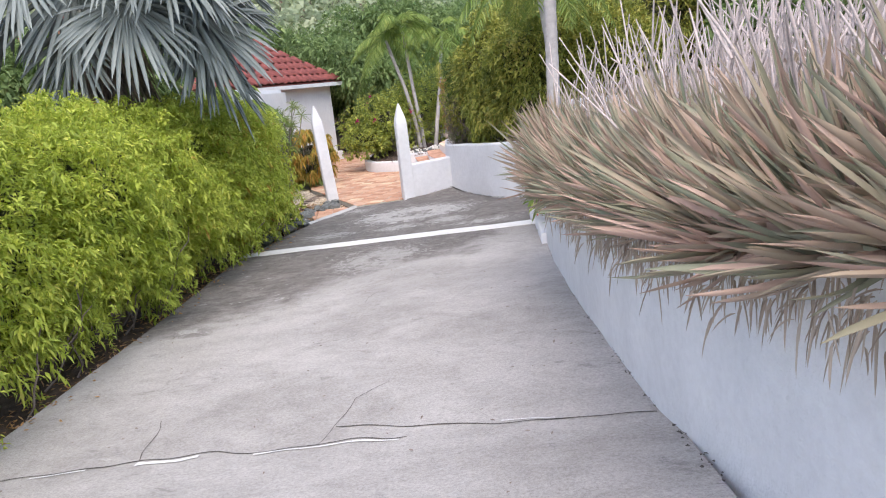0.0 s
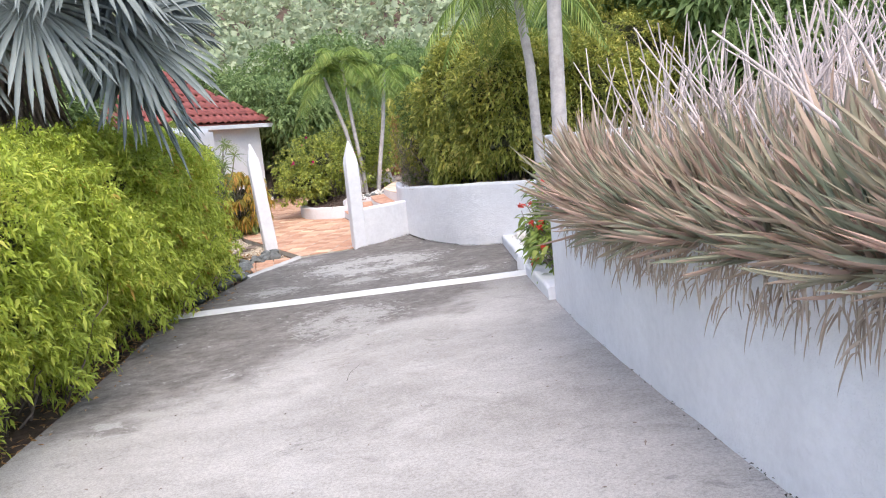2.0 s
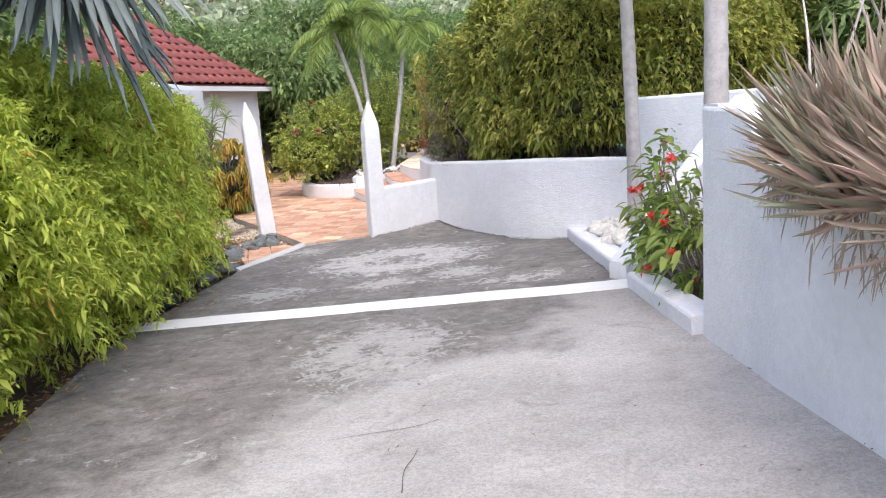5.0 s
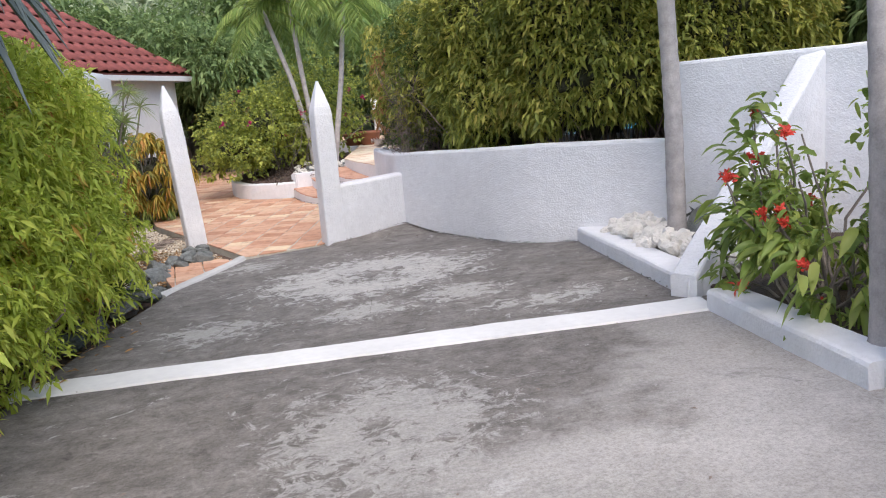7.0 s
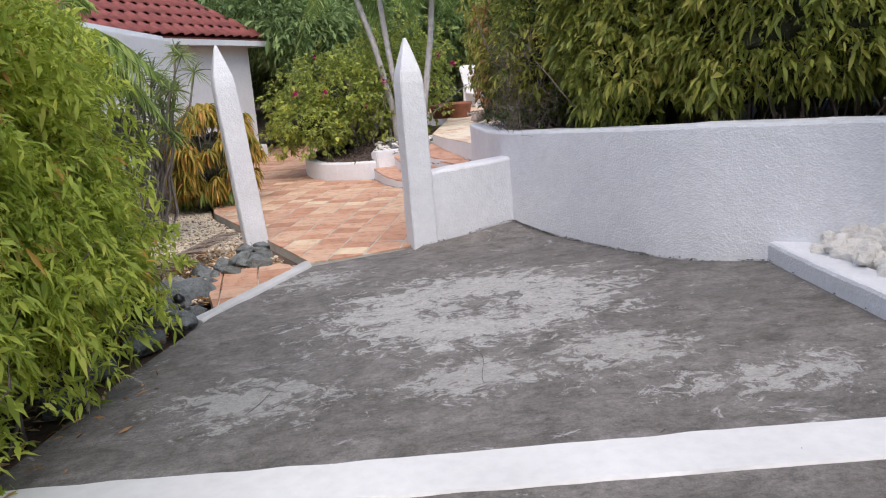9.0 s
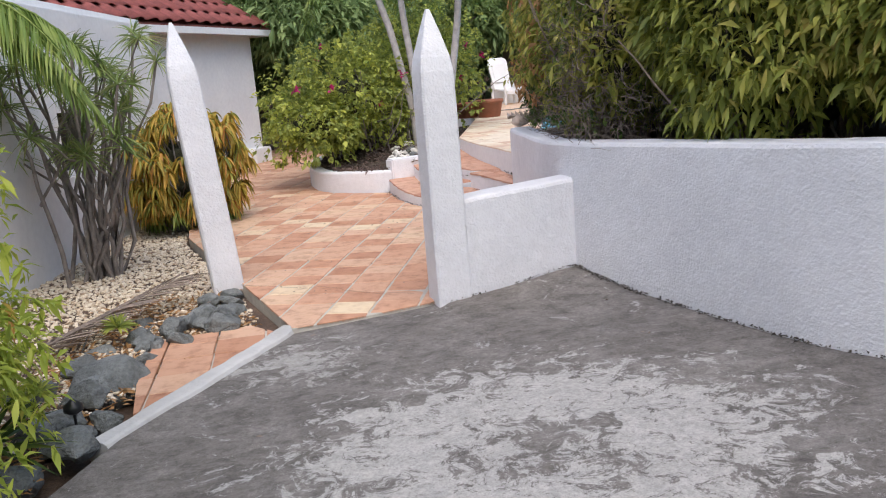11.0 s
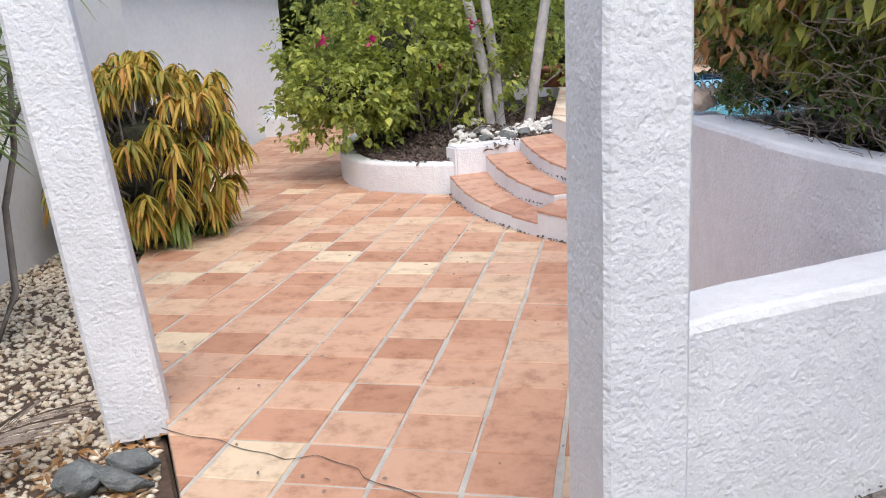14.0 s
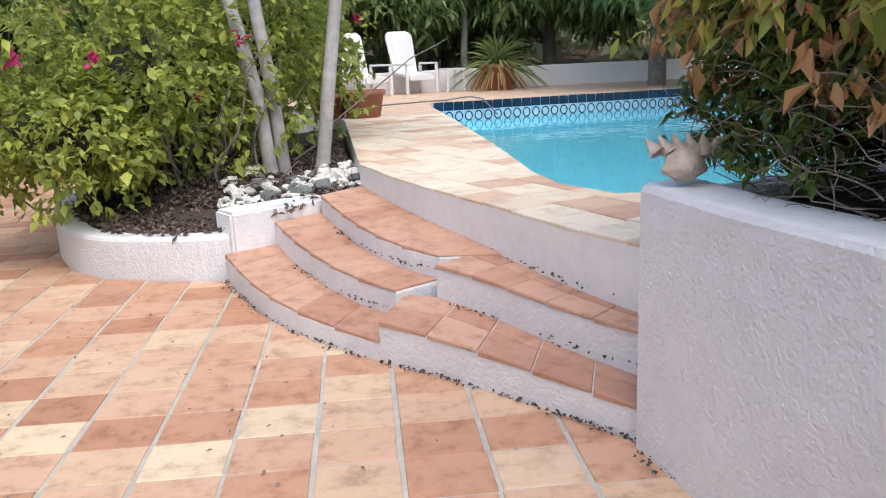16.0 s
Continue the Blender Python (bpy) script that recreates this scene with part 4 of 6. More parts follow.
part("wall", box("wall", 3.0, 0.22, 2.95, WHITE_SMOOTH, 0.004), annex, "", pose(-0.58, 2.79, 0))
part("roof_slab", box("roof_slab", 3.2, 5.5, 0.1, WHITE_SMOOTH, 0.01), annex, "", pose(-0.55, 0.15, 2.95))
win = part("window", box("window_frame", 0.06, 1.04, 0.06, WHITE_SMOOTH, 0.004), annex, "dark louvred window", pose(1.08, -0.175, 1.15))
for i in range(9):
    part("slat", box("slat", 0.012, 1.04, 0.085, DARKGLASS, 0.002, 1), win, "dark brown louvre slat", pose(-0.04, 0, 0.06 + i * 0.075, 0, 28, 0))


def roof_mesh():
    ex0, ex1, ey0, ey1, ez = -4.7, 4.55, -5.9, 6.2, 3.22
    rz, ry0, ry1 = 6.4, -1.2, 2.6
    vs = [(ex0, ey0, ez), (ex1, ey0, ez), (ex1, ey1, ez), (ex0, ey1, ez), (0, ry0, rz), (0, ry1, rz)]
    vs += [(x, y, ez - 0.05) for x, y, _ in vs[:4]]
    fs = [(0, 1, 4), (1, 2, 5, 4), (2, 3, 5), (3, 0, 4, 5), (6, 9, 8, 7)] + [(i, 6 + i, 6 + (i + 1) % 4, (i + 1) % 4) for i in range(4)]
    return mesh_of("roof", vs, fs, ROOFTILE)


roof = part("roof", roof_mesh(), house, "red tiled hipped roof")
for sx, sy, px, py in ((0.08, 12.1, 4.56, 0.15), (9.25, 0.08, -0.08, 6.21), (9.25, 0.08, -0.08, -5.92)):
    part("fascia", box("fascia", sx, sy, 0.13, WHITE_SMOOTH, 0.006), house, "white eave board", pose(px, py, 3.05))


def roof_tile_mesh():
    """A curved clay roof tile, lying with its lower edge at the origin."""
    vs, fs = [], []
    for k, (y, lift) in enumerate(((0, 0.035), (0.46, 0.0))):
        for i in range(7):
            u = i / 6
            vs.append(((u - 0.5) * 0.40, y, lift + 0.045 * math.sin(math.pi * u) - 0.018 * math.sin(2 * math.pi * u)))
    for i in range(6):
        fs.append((i, i + 1, i + 8, i + 7))
    vs += [(x, y, z - 0.02) for x, y, z in vs[:7]]
    for i in range(6):
        fs.append((i + 1, i, 14 + i, 15 + i))
    return mesh_of("tile", vs, fs, ROOFTILE, True)


rt = roof_tile_mesh()
slope = math.atan2(6.4 - 3.22, 4.55)
for course in range(13):
    f = course / 13
    y0, y1 = -5.9 + f * 4.7, 6.2 - f * 3.6
    n = int((y1 - y0) / 0.4)
    for i in range(n):
        y = y1 - 0.2 - i * 0.4
        o = part("tile", rt, roof)
        o.matrix_basis = Matrix.Translation((4.59 - f * 4.55, y, 3.24 + f * 3.18)) @ Matrix.Rotation(radians(90), 4, "Z") @ Matrix.Rotation(slope, 4, "X")

# ---- plants ----


def plant(name, x, y, z, label, category="shrub", group=""):
    return thing(name, x, y, z, label, category, group)


def leaf_part(name, vf, mat, parent, label=""):
    v, f = vf
    o = Vector(parent.location)
    return part(name, mesh_of(name, v - np.array(o), f, mat), parent, label)


def stems(parent, starts, ends, r0, r1, mat, name="branch", wig=0.12, sides=5, label=""):
    ps = []
    for a, b2, q in zip(starts, ends, np.broadcast_to(r0, len(starts))):
        t = np.linspace(0, 1, 7)[:, None]
        p = np.asarray(a) * (1 - t) + np.asarray(b2) * t
        p[1:-1] += rng.normal(0, wig, (5, 3)) * np.linalg.norm(np.subtract(b2, a)) * 0.3
        ps.append(tube(p, np.linspace(q, r1, 7), sides))
    leaf_part(name, join(ps), mat, parent, label)["kind"] = "stuff"


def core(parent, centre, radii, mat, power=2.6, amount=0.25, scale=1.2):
    """Solid core under a dense bush's outer leaves, inner shade painted in its colour."""
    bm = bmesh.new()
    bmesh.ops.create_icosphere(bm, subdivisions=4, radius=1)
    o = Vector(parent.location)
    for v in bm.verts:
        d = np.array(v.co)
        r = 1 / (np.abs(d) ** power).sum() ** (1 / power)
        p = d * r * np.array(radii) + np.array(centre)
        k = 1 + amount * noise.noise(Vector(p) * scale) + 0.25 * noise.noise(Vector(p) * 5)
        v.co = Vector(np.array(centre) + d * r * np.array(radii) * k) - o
    part("inner_growth", bm_mesh("inner_growth", bm, mat), parent, "dark solid core painted as inner shade")


# dark olive for the bush cores, with the inner shade put into it
INNER = plain("painted_inner_shade", (0.085, 0.088, 0.05), 0.95, 0.4, 14, 1.0, 0.05)

# clipped yellow-green hedge along the driveway, as bushes grown together
for i, (y, top, cx, w) in enumerate(((-15.2, 2.55, -3.25, 1.0), (-13.1, 2.4, -3.2, 1.0), (-11.0, 2.3, -3.2, 1.05), (-9.1, 2.2, -3.15, 1.05), (-7.3, 2.2, -3.15, 1.05), (-5.6, 2.2, -3.15, 1.1), (-4.3, 2.15, -3.05, 1.15), (-3.35, 1.95, -2.85, 0.95))):
    zb = drive_z(-2.2, y)
    p = plant("hedge_bush", cx, y, zb, "feathery yellow-green hedge bush edging the driveway", "hedge", "driveway hedge")
    c = (cx, y, zb + 0.33 + (top - zb) * 0.48)
    r = (w, 1.35, (top - zb) * 0.54)
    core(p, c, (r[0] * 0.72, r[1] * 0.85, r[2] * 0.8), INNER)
    pts, ways = shell_points(9500, c, r, 3.0, -0.9, 0.3, 1.1, 0.24)
    keep = (pts[:, 0] > cx - 0.25) & (pts[:, 2] > zb + 0.12)
    v1 = sprigs(pts[keep], ways[keep] + [0, 0, 0.15], 7, 0.062, 0.021, "leaf", LEAF_HEDGE, 1.15, 0.3)
    # leafy shoots that stand out of the clipped face and hang over
    m = 420
    sp, sw = shell_points(m, c, tuple(1.03 * q for q in r), 3.0, -0.8, 0.06, 1.1, 0.24)
    sk = (sp[:, 0] > cx) & (sp[:, 2] > zb + 0.2)
    sp, sw = sp[sk], unit(sw[sk] + rng.normal(0, 0.35, (sk.sum(), 3)) + [0, 0, 0.15])
    shoots = []
    for u in np.linspace(0.0, 1.0, 9):
        at = sp + sw * (0.26 * u) - np.c_[np.zeros((len(sp), 2)), np.full(len(sp), 0.16 * u * u)]
        shoots.append(sprigs(at, sw * 0.5 + [0, 0, -0.15], 5, 0.066, 0.022, "leaf", LEAF_HEDGE, 0.9, 0.4))
    leaf_part("foliage", join([v1] + shoots), LEAF_HEDGE, p)
    if y > -8:
        q = rng.random(len(pts)) < (0.05 if y < -5 else 0.14)
        q &= keep & (lumps(pts, 2.5, 1.0) > 0.05)
        leaf_part("dry_foliage", sprigs(pts[q] + ways[q] * 0.05, ways[q] + [0, 0, -0.5], 5, 0.075, 0.02, "leaf", LEAF_WILT, 0.6, 0.5), LEAF_WILT, p, "brown and orange dying sprigs")
    n = 14
    a = np.c_[rng.normal(cx + 0.3, 0.25, n), rng.uniform(y - 1, y + 1, n), np.full(n, zb - 0.1)]
    b2 = a + np.c_[rng.uniform(0.1, 0.6, n), rng.normal(0, 0.3, n), rng.uniform(0.6, 1.2, n)]
    stems(p, a, b2, 0.014, 0.005, TWIG)

# silver fan palm
fan = plant("fan_palm", -4.1, -6.0, 0.0, "large silver-blue fan palm with broad pleated leaves", "palm tree")
fan.location = (-3.9, -5.9, 0.0)
leaf_part("trunk", tube([(-3.75, -5.9, -0.2), (-3.8, -5.9, 1.2), (-3.7, -5.9, 2.6), (-3.45, -5.9, 4.2)], [0.24, 0.21, 0.19, 0.17], 14), BARK, fan, "rough grey-brown trunk")
crown = np.array([-3.35, -5.9, 4.1])
FANS = [(60, 10, 1.2, -45), (8, 22, 1.35, -30), (-30, 4, 1.2, -55), (-55, 26, 1.4, -28), (-90, 6, 1.15, -60), (-125, 14, 1.35, -42), (100, 8, 1.2, -40), (150, 12, 1.2, -35), (-15, 55, 1.3, 5), (-75, 52, 1.3, 0), (-165, 0, 1.3, -45), (40, 50, 1.2, 5), (-8, -12, 1.3, -62), (-100, -25, 1.15, -70), (-62, -8, 1.35, -50), (-4, 2, 1.3, -22), (-18, -16, 1.5, -40), (2, -34, 1.4, -50), (-38, 14, 1.5, -30)]
for az, el, pet, tip in FANS:
    az, el = radians(az), radians(el)
    d = np.array([math.cos(az) * math.cos(el), math.sin(az) * math.cos(el), math.sin(el)])
    hub = crown + d * pet
    mid = crown + d * pet * 0.5 + [0, 0, 0.1]
    side = unit(np.cross(d, [0, 0, 1.0]))
    e2 = radians(tip)
    ax = np.array([math.cos(az) * math.cos(e2), math.sin(az) * math.cos(e2), math.sin(e2)])
    rl = radians(24 * math.cos(az)) + rng.normal(0, 0.25)
    side = math.cos(rl) * side + math.sin(rl) * np.cross(ax, side)
    k = 34
    th = np.linspace(-1.75, 1.75, k) + rng.normal(0, 0.015, k)
    nrm = np.cross(side, ax)
    # the blade is cupped: outer fingers fall back behind the middle ones
    ways = np.cos(th)[:, None] * ax + np.sin(th)[:, None] * side - (0.32 * np.abs(np.sin(th)))[:, None] * np.abs(nrm) * [1, 1, 1] * np.sign(nrm[2] + 1e-6) * 0.6
    ln = 1.25 * (1 - 0.25 * np.abs(th) / 1.75) * rng.uniform(0.9, 1.06, k)
    v, f = blades(np.tile(hub, (k, 1)), ways + rng.normal(0, 0.03, (k, 3)), ln, 0.072, rng.uniform(0.12, 0.34, k), 0.55, 0.42, 7, np.tile(nrm, (k, 1)))
    leaf_part("fan_leaf", (v, f), LEAF_SILVER, fan)
    pv, pf = tube([crown, mid, hub], [0.03, 0.024, 0.018], 6)
    part("leaf_stalk", mesh_of("leaf_stalk", pv - np.array(fan.location), pf, LEAF_SILVER), fan)
# old leaf bases and hanging dead leaves round the trunk
for k in range(26):
    a = 2.4 * k
    z0 = 1.3 + 0.1 * k
    bx = -3.72 + 0.2 * math.cos(a)
    leaf_part("leaf_base", tube([(bx, -5.9 + 0.2 * math.sin(a), z0), (bx + 0.12 * math.cos(a), -5.9 + 0.32 * math.sin(a), z0 + 0.25), (bx + 0.26 * math.cos(a), -5.9 + 0.46 * math.sin(a), z0 + 0.42)], [0.05, 0.04, 0.015], 6), BARK, fan, "broken grey-brown leaf base")
k = 260
a = rng.uniform(0, 2 * np.pi, k)
base = np.c_[-3.6 + 0.3 * np.cos(a), -5.9 + 0.3 * np.sin(a), rng.uniform(2.2, 3.9, k)]
leaf_part("dead_skirt", blades(base, np.c_[0.5 * np.cos(a), 0.5 * np.sin(a), np.full(k, -1.0)], rng.uniform(0.5, 0.95, k), 0.045, 0.2, 0.5, 0.4, 4), TWIG, fan, "hanging brown dead fronds")["kind"] = "stuff"


def palm(name, x, y, z, path, r, fronds, flen, label, mat=LEAF_PALM, el0=60):
    p = plant(name, x, y, z, label, "palm tree", "slender palms")
    pth = resample(np.array(path), 0.09)
    rad = np.linspace(r, r * 0.75, len(pth)) * (1 + 0.05 * (np.arange(len(pth)) % 2))
    rad[:3] *= [1.5, 1.3, 1.1]
    leaf_part("trunk", tube(pth, rad, 12), PALMBARK, p, "ringed grey trunk")
    top = pth[-1]
    out = []
    for i in range(fronds):
        az = 2.4 * i + rng.normal(0, 0.2)
        el = radians(rng.uniform(el0 - 75, el0))
        L = flen * rng.uniform(0.85, 1.1)
        s = np.linspace(0, 1, 9)
        rad_ = L * s * math.cos(el) * (1 - 0.15 * s)
        hz = L * (s * math.sin(el) - 0.75 * s * s * (0.6 + 0.4 * math.cos(el)))
        spine = np.c_[top[0] + np.cos(az) * rad_, top[1] + np.sin(az) * rad_, top[2] + hz]
        out.append(tube(spine, np.linspace(0.018, 0.004, 9), 4))
        m = 36
        u = np.linspace(0.12, 1, m)
        b2 = np.stack([np.interp(u, s, spine[:, k]) for k in range(3)], 1)
        tng = unit(np.gradient(b2, axis=0))
        sd = unit(np.cross(tng, [0, 0, 1.0]))
        ll = flen * 0.26 * np.sin(np.pi * (0.15 + 0.8 * u)) * rng.uniform(0.85, 1.15, m)
        for sg in (-1, 1):
            out.append(blades(b2, tng * 0.6 + sd * sg + [0, 0, -0.25], ll, 0.028, 0.45, 0.3, 0.4, 2))
    leaf_part("crown", join(out), mat, p, "feathery arching green fronds")
    return p


palm("palm", 0.02, 7.3, 0.3, [(0.02, 7.3, 0.3), (-0.05, 7.35, 1.2), (-0.3, 7.5, 2.4), (-0.75, 7.7, 3.9)], 0.062, 15, 1.6, "slender palm leaning over the flower bed")
palm("palm", 0.14, 7.38, 0.3, [(0.14, 7.38, 0.3), (0.08, 7.4, 1.2), (-0.05, 7.5, 2.4), (-0.2, 7.6, 4.3)], 0.06, 15, 1.6, "slender palm rising from the flower bed")
palm("palm", 0.45, 7.45, 0.35, [(0.45, 7.45, 0.35), (0.58, 7.5, 1.2), (0.8, 7.7, 2.4), (1.0, 7.9, 4.0)], 0.065, 14, 1.6, "slender palm leaning towards the pool")
palm("palm", 3.05, -4.0, 0.2, [(3.16, -4.05, 0.2), (3.17, -4.0, 1.5), (3.15, -3.9, 3.0), (3.02, -3.7, 4.4)], 0.085, 16, 1.7, "slender palm growing behind the white kerb")
palm("palm", 2.8, -7.28, 0.2, [(2.8, -7.28, 0.2), (2.82, -7.2, 1.5), (2.9, -7.0, 3.2), (3.0, -6.9, 5.0)], 0.095, 16, 1.8, "slender palm beside the aloe planter")
palm("palm", -3.8, 0.6, -0.15, [(-3.8, 0.6, -0.2), (-3.8, 0.6, 1.2), (-3.75, 0.65, 2.45)], 0.09, 17, 1.5, "feathery green palm in front of the house", LEAF_PALM, 62)
palm("palm", 5.6, 19.5, 0.2, [(5.6, 19.5, 0.0), (5.7, 19.5, 2.0), (5.8, 19.6, 3.6)], 0.09, 14, 1.6, "slender palm behind the pool terrace")

# screen hedge in the curved bed
for cx, cy, cz, rx, ry, rz in ((1.98, 1.4, 1.95, 0.85, 1.3, 1.25), (2.45, -0.5, 2.3, 0.9, 1.3, 1.45), (3.3, -1.7, 2.3, 1.2, 1.05, 1.4), (3.1, 0.8, 2.7, 1.3, 1.6, 1.6), (4.6, -1.9, 2.2, 1.2, 1.1, 1.35), (5.6, 0.3, 2.7, 1.6, 1.8, 1.6)):
    p = plant("screen_hedge_bush", cx, cy, 0.9, "dense dark green hedge bush above a curved white wall", "hedge", "screen hedge")
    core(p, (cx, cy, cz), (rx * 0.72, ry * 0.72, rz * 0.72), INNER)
    pts, ways = shell_points(6400, (cx, cy, cz), (rx, ry, rz), 2.1, -0.75, 0.3, 1.3, 0.3)
    pts = pts[pts[:, 2] > 1.2 + lumps(pts * [1, 1, 0], 1.7, 0.35)]
    w = unit(pts - np.array([cx, cy, cz]))
    leaf_part("foliage", sprigs(pts, w + [0, 0, -0.25], 8, 0.078, 0.029, "leaf", LEAF_SCREEN, 1.15, 0.35), LEAF_SCREEN, p)
    n = 70
    a = np.c_[cx + rng.uniform(-0.5, 0.5, n) * rx, cy + rng.uniform(-0.35, 0.5, n) * ry, np.full(n, 0.9)]
    b2 = a + np.c_[rng.normal(0, 0.3, n), rng.normal(0, 0.3, n), rng.uniform(0.6, 1.5, n)]
    stems(p, a, b2, 0.014, 0.005, TWIG, wig=0.05, label="bare twiggy stems")
# dry edge of the hedge beside the steps
p = plant("dry_hedge_bush", 1.5, 2.2, 0.95, "half-bare hedge bush with brown curled leaves", "hedge", "screen hedge")
core(p, (1.78, 1.4, 1.72), (0.42, 1.05, 0.62), INNER)
n = 2300
a = np.c_[1.16 + 0.75 * rng.random(n) ** 1.2, rng.uniform(-0.1, 2.6, n), 1.0 + 1.1 * rng.random(n) ** 1.1]
b2 = a + np.c_[rng.normal(-0.03, 0.13, n), rng.normal(0.05, 0.3, n), rng.normal(0.06, 0.12, n)]
b2[:, 0] = b2[:, 0].clip(1.08, 3)
b2[:, 1] = b2[:, 1].clip(-1, 2.72)
b2[:, 2] = b2[:, 2].clip(1.06, 3)
stems(p, a, b2, rng.uniform(0.0022, 0.0045, n), 0.0012, TWIG, wig=0.1, sides=4, label="tangled bare twigs")
k = 1700
pts = np.c_[1.16 + 0.7 * rng.random(k) ** 1.1, rng.uniform(0.0, 2.6, k), rng.uniform(1.12, 2.9, k)]
pts = pts[(lumps(pts, 2.3, 1.0) > -0.05) | (pts[:, 1] > 2.3) | (pts[:, 2] > 1.9)]
k = 1500
pts = np.vstack([pts, np.c_[rng.uniform(1.14, 1.9, k), rng.uniform(2.0, 2.72, k), rng.uniform(1.1, 2.1, k)]])
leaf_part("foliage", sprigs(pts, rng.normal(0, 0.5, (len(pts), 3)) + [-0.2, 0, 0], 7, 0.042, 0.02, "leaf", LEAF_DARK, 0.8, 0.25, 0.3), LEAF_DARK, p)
k = 420
pts = np.c_[rng.uniform(1.04, 1.4, k), 2.78 - 1.5 * rng.random(k) ** 1.2, 1.34 + 1.2 * rng.random(k) ** 1.7]
pts = pts[lumps(pts, 3.0, 1.0) + (pts[:, 2] - 1.6) > -0.25]
k = len(pts)
leaf_part("dry_foliage", sprigs(pts, np.tile([-0.1, 0.05, -1.0], (k, 1)), 4, 0.058, 0.028, "leaf", LEAF_DRY, 0.32, 0.0, 0.7), LEAF_DRY, p, "hanging orange-brown dead leaves")
k = 650
pts = np.c_[rng.uniform(0.98, 1.5, k), 2.95 - 1.6 * rng.random(k), 1.52 + 1.4 * rng.random(k)]
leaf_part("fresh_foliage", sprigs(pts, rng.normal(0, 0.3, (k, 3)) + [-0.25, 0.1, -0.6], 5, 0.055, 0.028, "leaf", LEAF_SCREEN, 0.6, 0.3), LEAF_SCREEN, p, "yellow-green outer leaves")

# lime shrub with magenta bracts in the kidney bed
p = plant("flowering_shrub", -0.75, 8.0, 0.25, "lime-green flowering shrub with magenta bracts in the kidney bed", "shrub")
n = 120
a = np.c_[rng.normal(-0.8, 0.22, n), rng.normal(7.9, 0.25, n), np.full(n, 0.2)]
tips = a + np.c_[rng.normal(-0.05, 0.62, n), rng.normal(0, 0.62, n), rng.uniform(0.55, 1.75, n)]
stems(p, a, tips, 0.015, 0.004, BARK, wig=0.1)
for c, r, k in (((-1.05, 7.8, 1.4), (1.22, 1.25, 1.0), 2500), ((-0.1, 8.9, 1.6), (1.2, 1.2, 1.15), 1700), ((-1.6, 7.05, 1.0), (1.0, 0.9, 0.6), 1100), ((0.35, 10.2, 1.9), (1.1, 1.0, 1.2), 1300)):
    core(p, c, tuple(0.32 * v for v in r), INNER)
    pts, ways = shell_points(k, c, r, 2.1, -0.92, 0.65, 1.8, 0.55)
    pts = pts[lumps(pts, 3.1, 1.0) > -0.33]
    leaf_part("foliage", sprigs(pts, unit(pts - np.array(c)), 6, 0.066, 0.048, "leaf", LEAF_BOUG, 0.9, 0.25), LEAF_BOUG, p)
    pts, ways = shell_points(6, c, tuple(1.05 * v for v in r), 2.1, -0.4, 0.1)
    for q, w in zip(pts, ways):
        leaf_part("flower", sprigs(q[None], w[None], 16, 0.06, 0.05, "leaf", PINK, 0.8, 0.1), PINK, p, "magenta bracts")

# wilted yellow plant by the house
p = plant("wilted_shrub", -2.95, 4.6, -0.05, "wilted shrub with drooping yellow and brown leaves", "shrub")
heads = []
while len(heads) < 210:
    q = unit(rng.normal(0, 1, 3))
    h = np.array([-3.0 + 0.68 * q[0], 4.55 + 0.75 * q[1], 0.72 + 0.78 * q[2]])
    if q[2] > -0.75 and lumps([h], 2.2, 1.0)[0] > -0.3:
        heads.append(h + rng.normal(0, 0.05, 3))
heads = np.array(heads)
k = 24
base = np.repeat(heads, k, 0) + rng.normal(0, 0.018, (len(heads) * k, 3))
az = rng.uniform(0, 2 * np.pi, len(base))
out = np.c_[np.cos(az), np.sin(az), rng.uniform(-0.9, 0.5, len(base))]
low = np.repeat(heads[:, 2] < 0.26, k)
for sel, nm, mat, lab in ((~low, "foliage", LEAF_WILT, "drooping yellow and orange-brown leaves"), (low, "green_foliage", LEAF_IXORA, "limp green lower leaves")):
    leaf_part(nm, blades(base[sel], out[sel], rng.uniform(0.1, 0.17, sel.sum()), 0.032, rng.uniform(0.9, 1.5, sel.sum()), 0.45, 0.45, 6), mat, p, lab)
sel = (rng.random(len(base)) < 0.3) & ~low
leaf_part("fresh_foliage", blades(base[sel], out[sel] * [1, 1, 0.5], rng.uniform(0.08, 0.13, sel.sum()), 0.03, 1.1, 0.45, 0.45, 6), LEAF_BOUG, p, "last green leaves among the wilted ones")
stems(p, np.c_[heads[:, 0] * 0.3 - 2.1, heads[:, 1] * 0.3 + 3.2, np.full(len(heads), -0.1)], heads, 0.016, 0.009, BARK, "stem")
core(p, (-3.0, 4.6, 0.6), (0.36, 0.42, 0.5), INNER)

# multi-stemmed rosette shrub in the gravel bed
p = plant("rosette_shrub", -3.35, 1.75, -0.1, "multi-stemmed shrub with spiky green leaf rosettes", "shrub")
n = 26
a = np.c_[rng.normal(-3.28, 0.14, n), rng.normal(2.0, 0.14, n), np.full(n, -0.15)]
b2 = a + np.c_[rng.uniform(-0.45, 0.85, n), rng.uniform(-0.7, 0.6, n), rng.uniform(1.3, 2.5, n)]
stems(p, a, b2, 0.024, 0.013, BARK, "stem", 0.07, 7)
m = 16
q = rng.integers(0, n, m)
u = rng.uniform(0.4, 0.6, (m, 1))
fork = a[q] * (1 - u) + b2[q] * u
tips = fork + np.c_[rng.normal(0, 0.3, m), rng.normal(0, 0.3, m), rng.uniform(0.4, 0.9, m)]
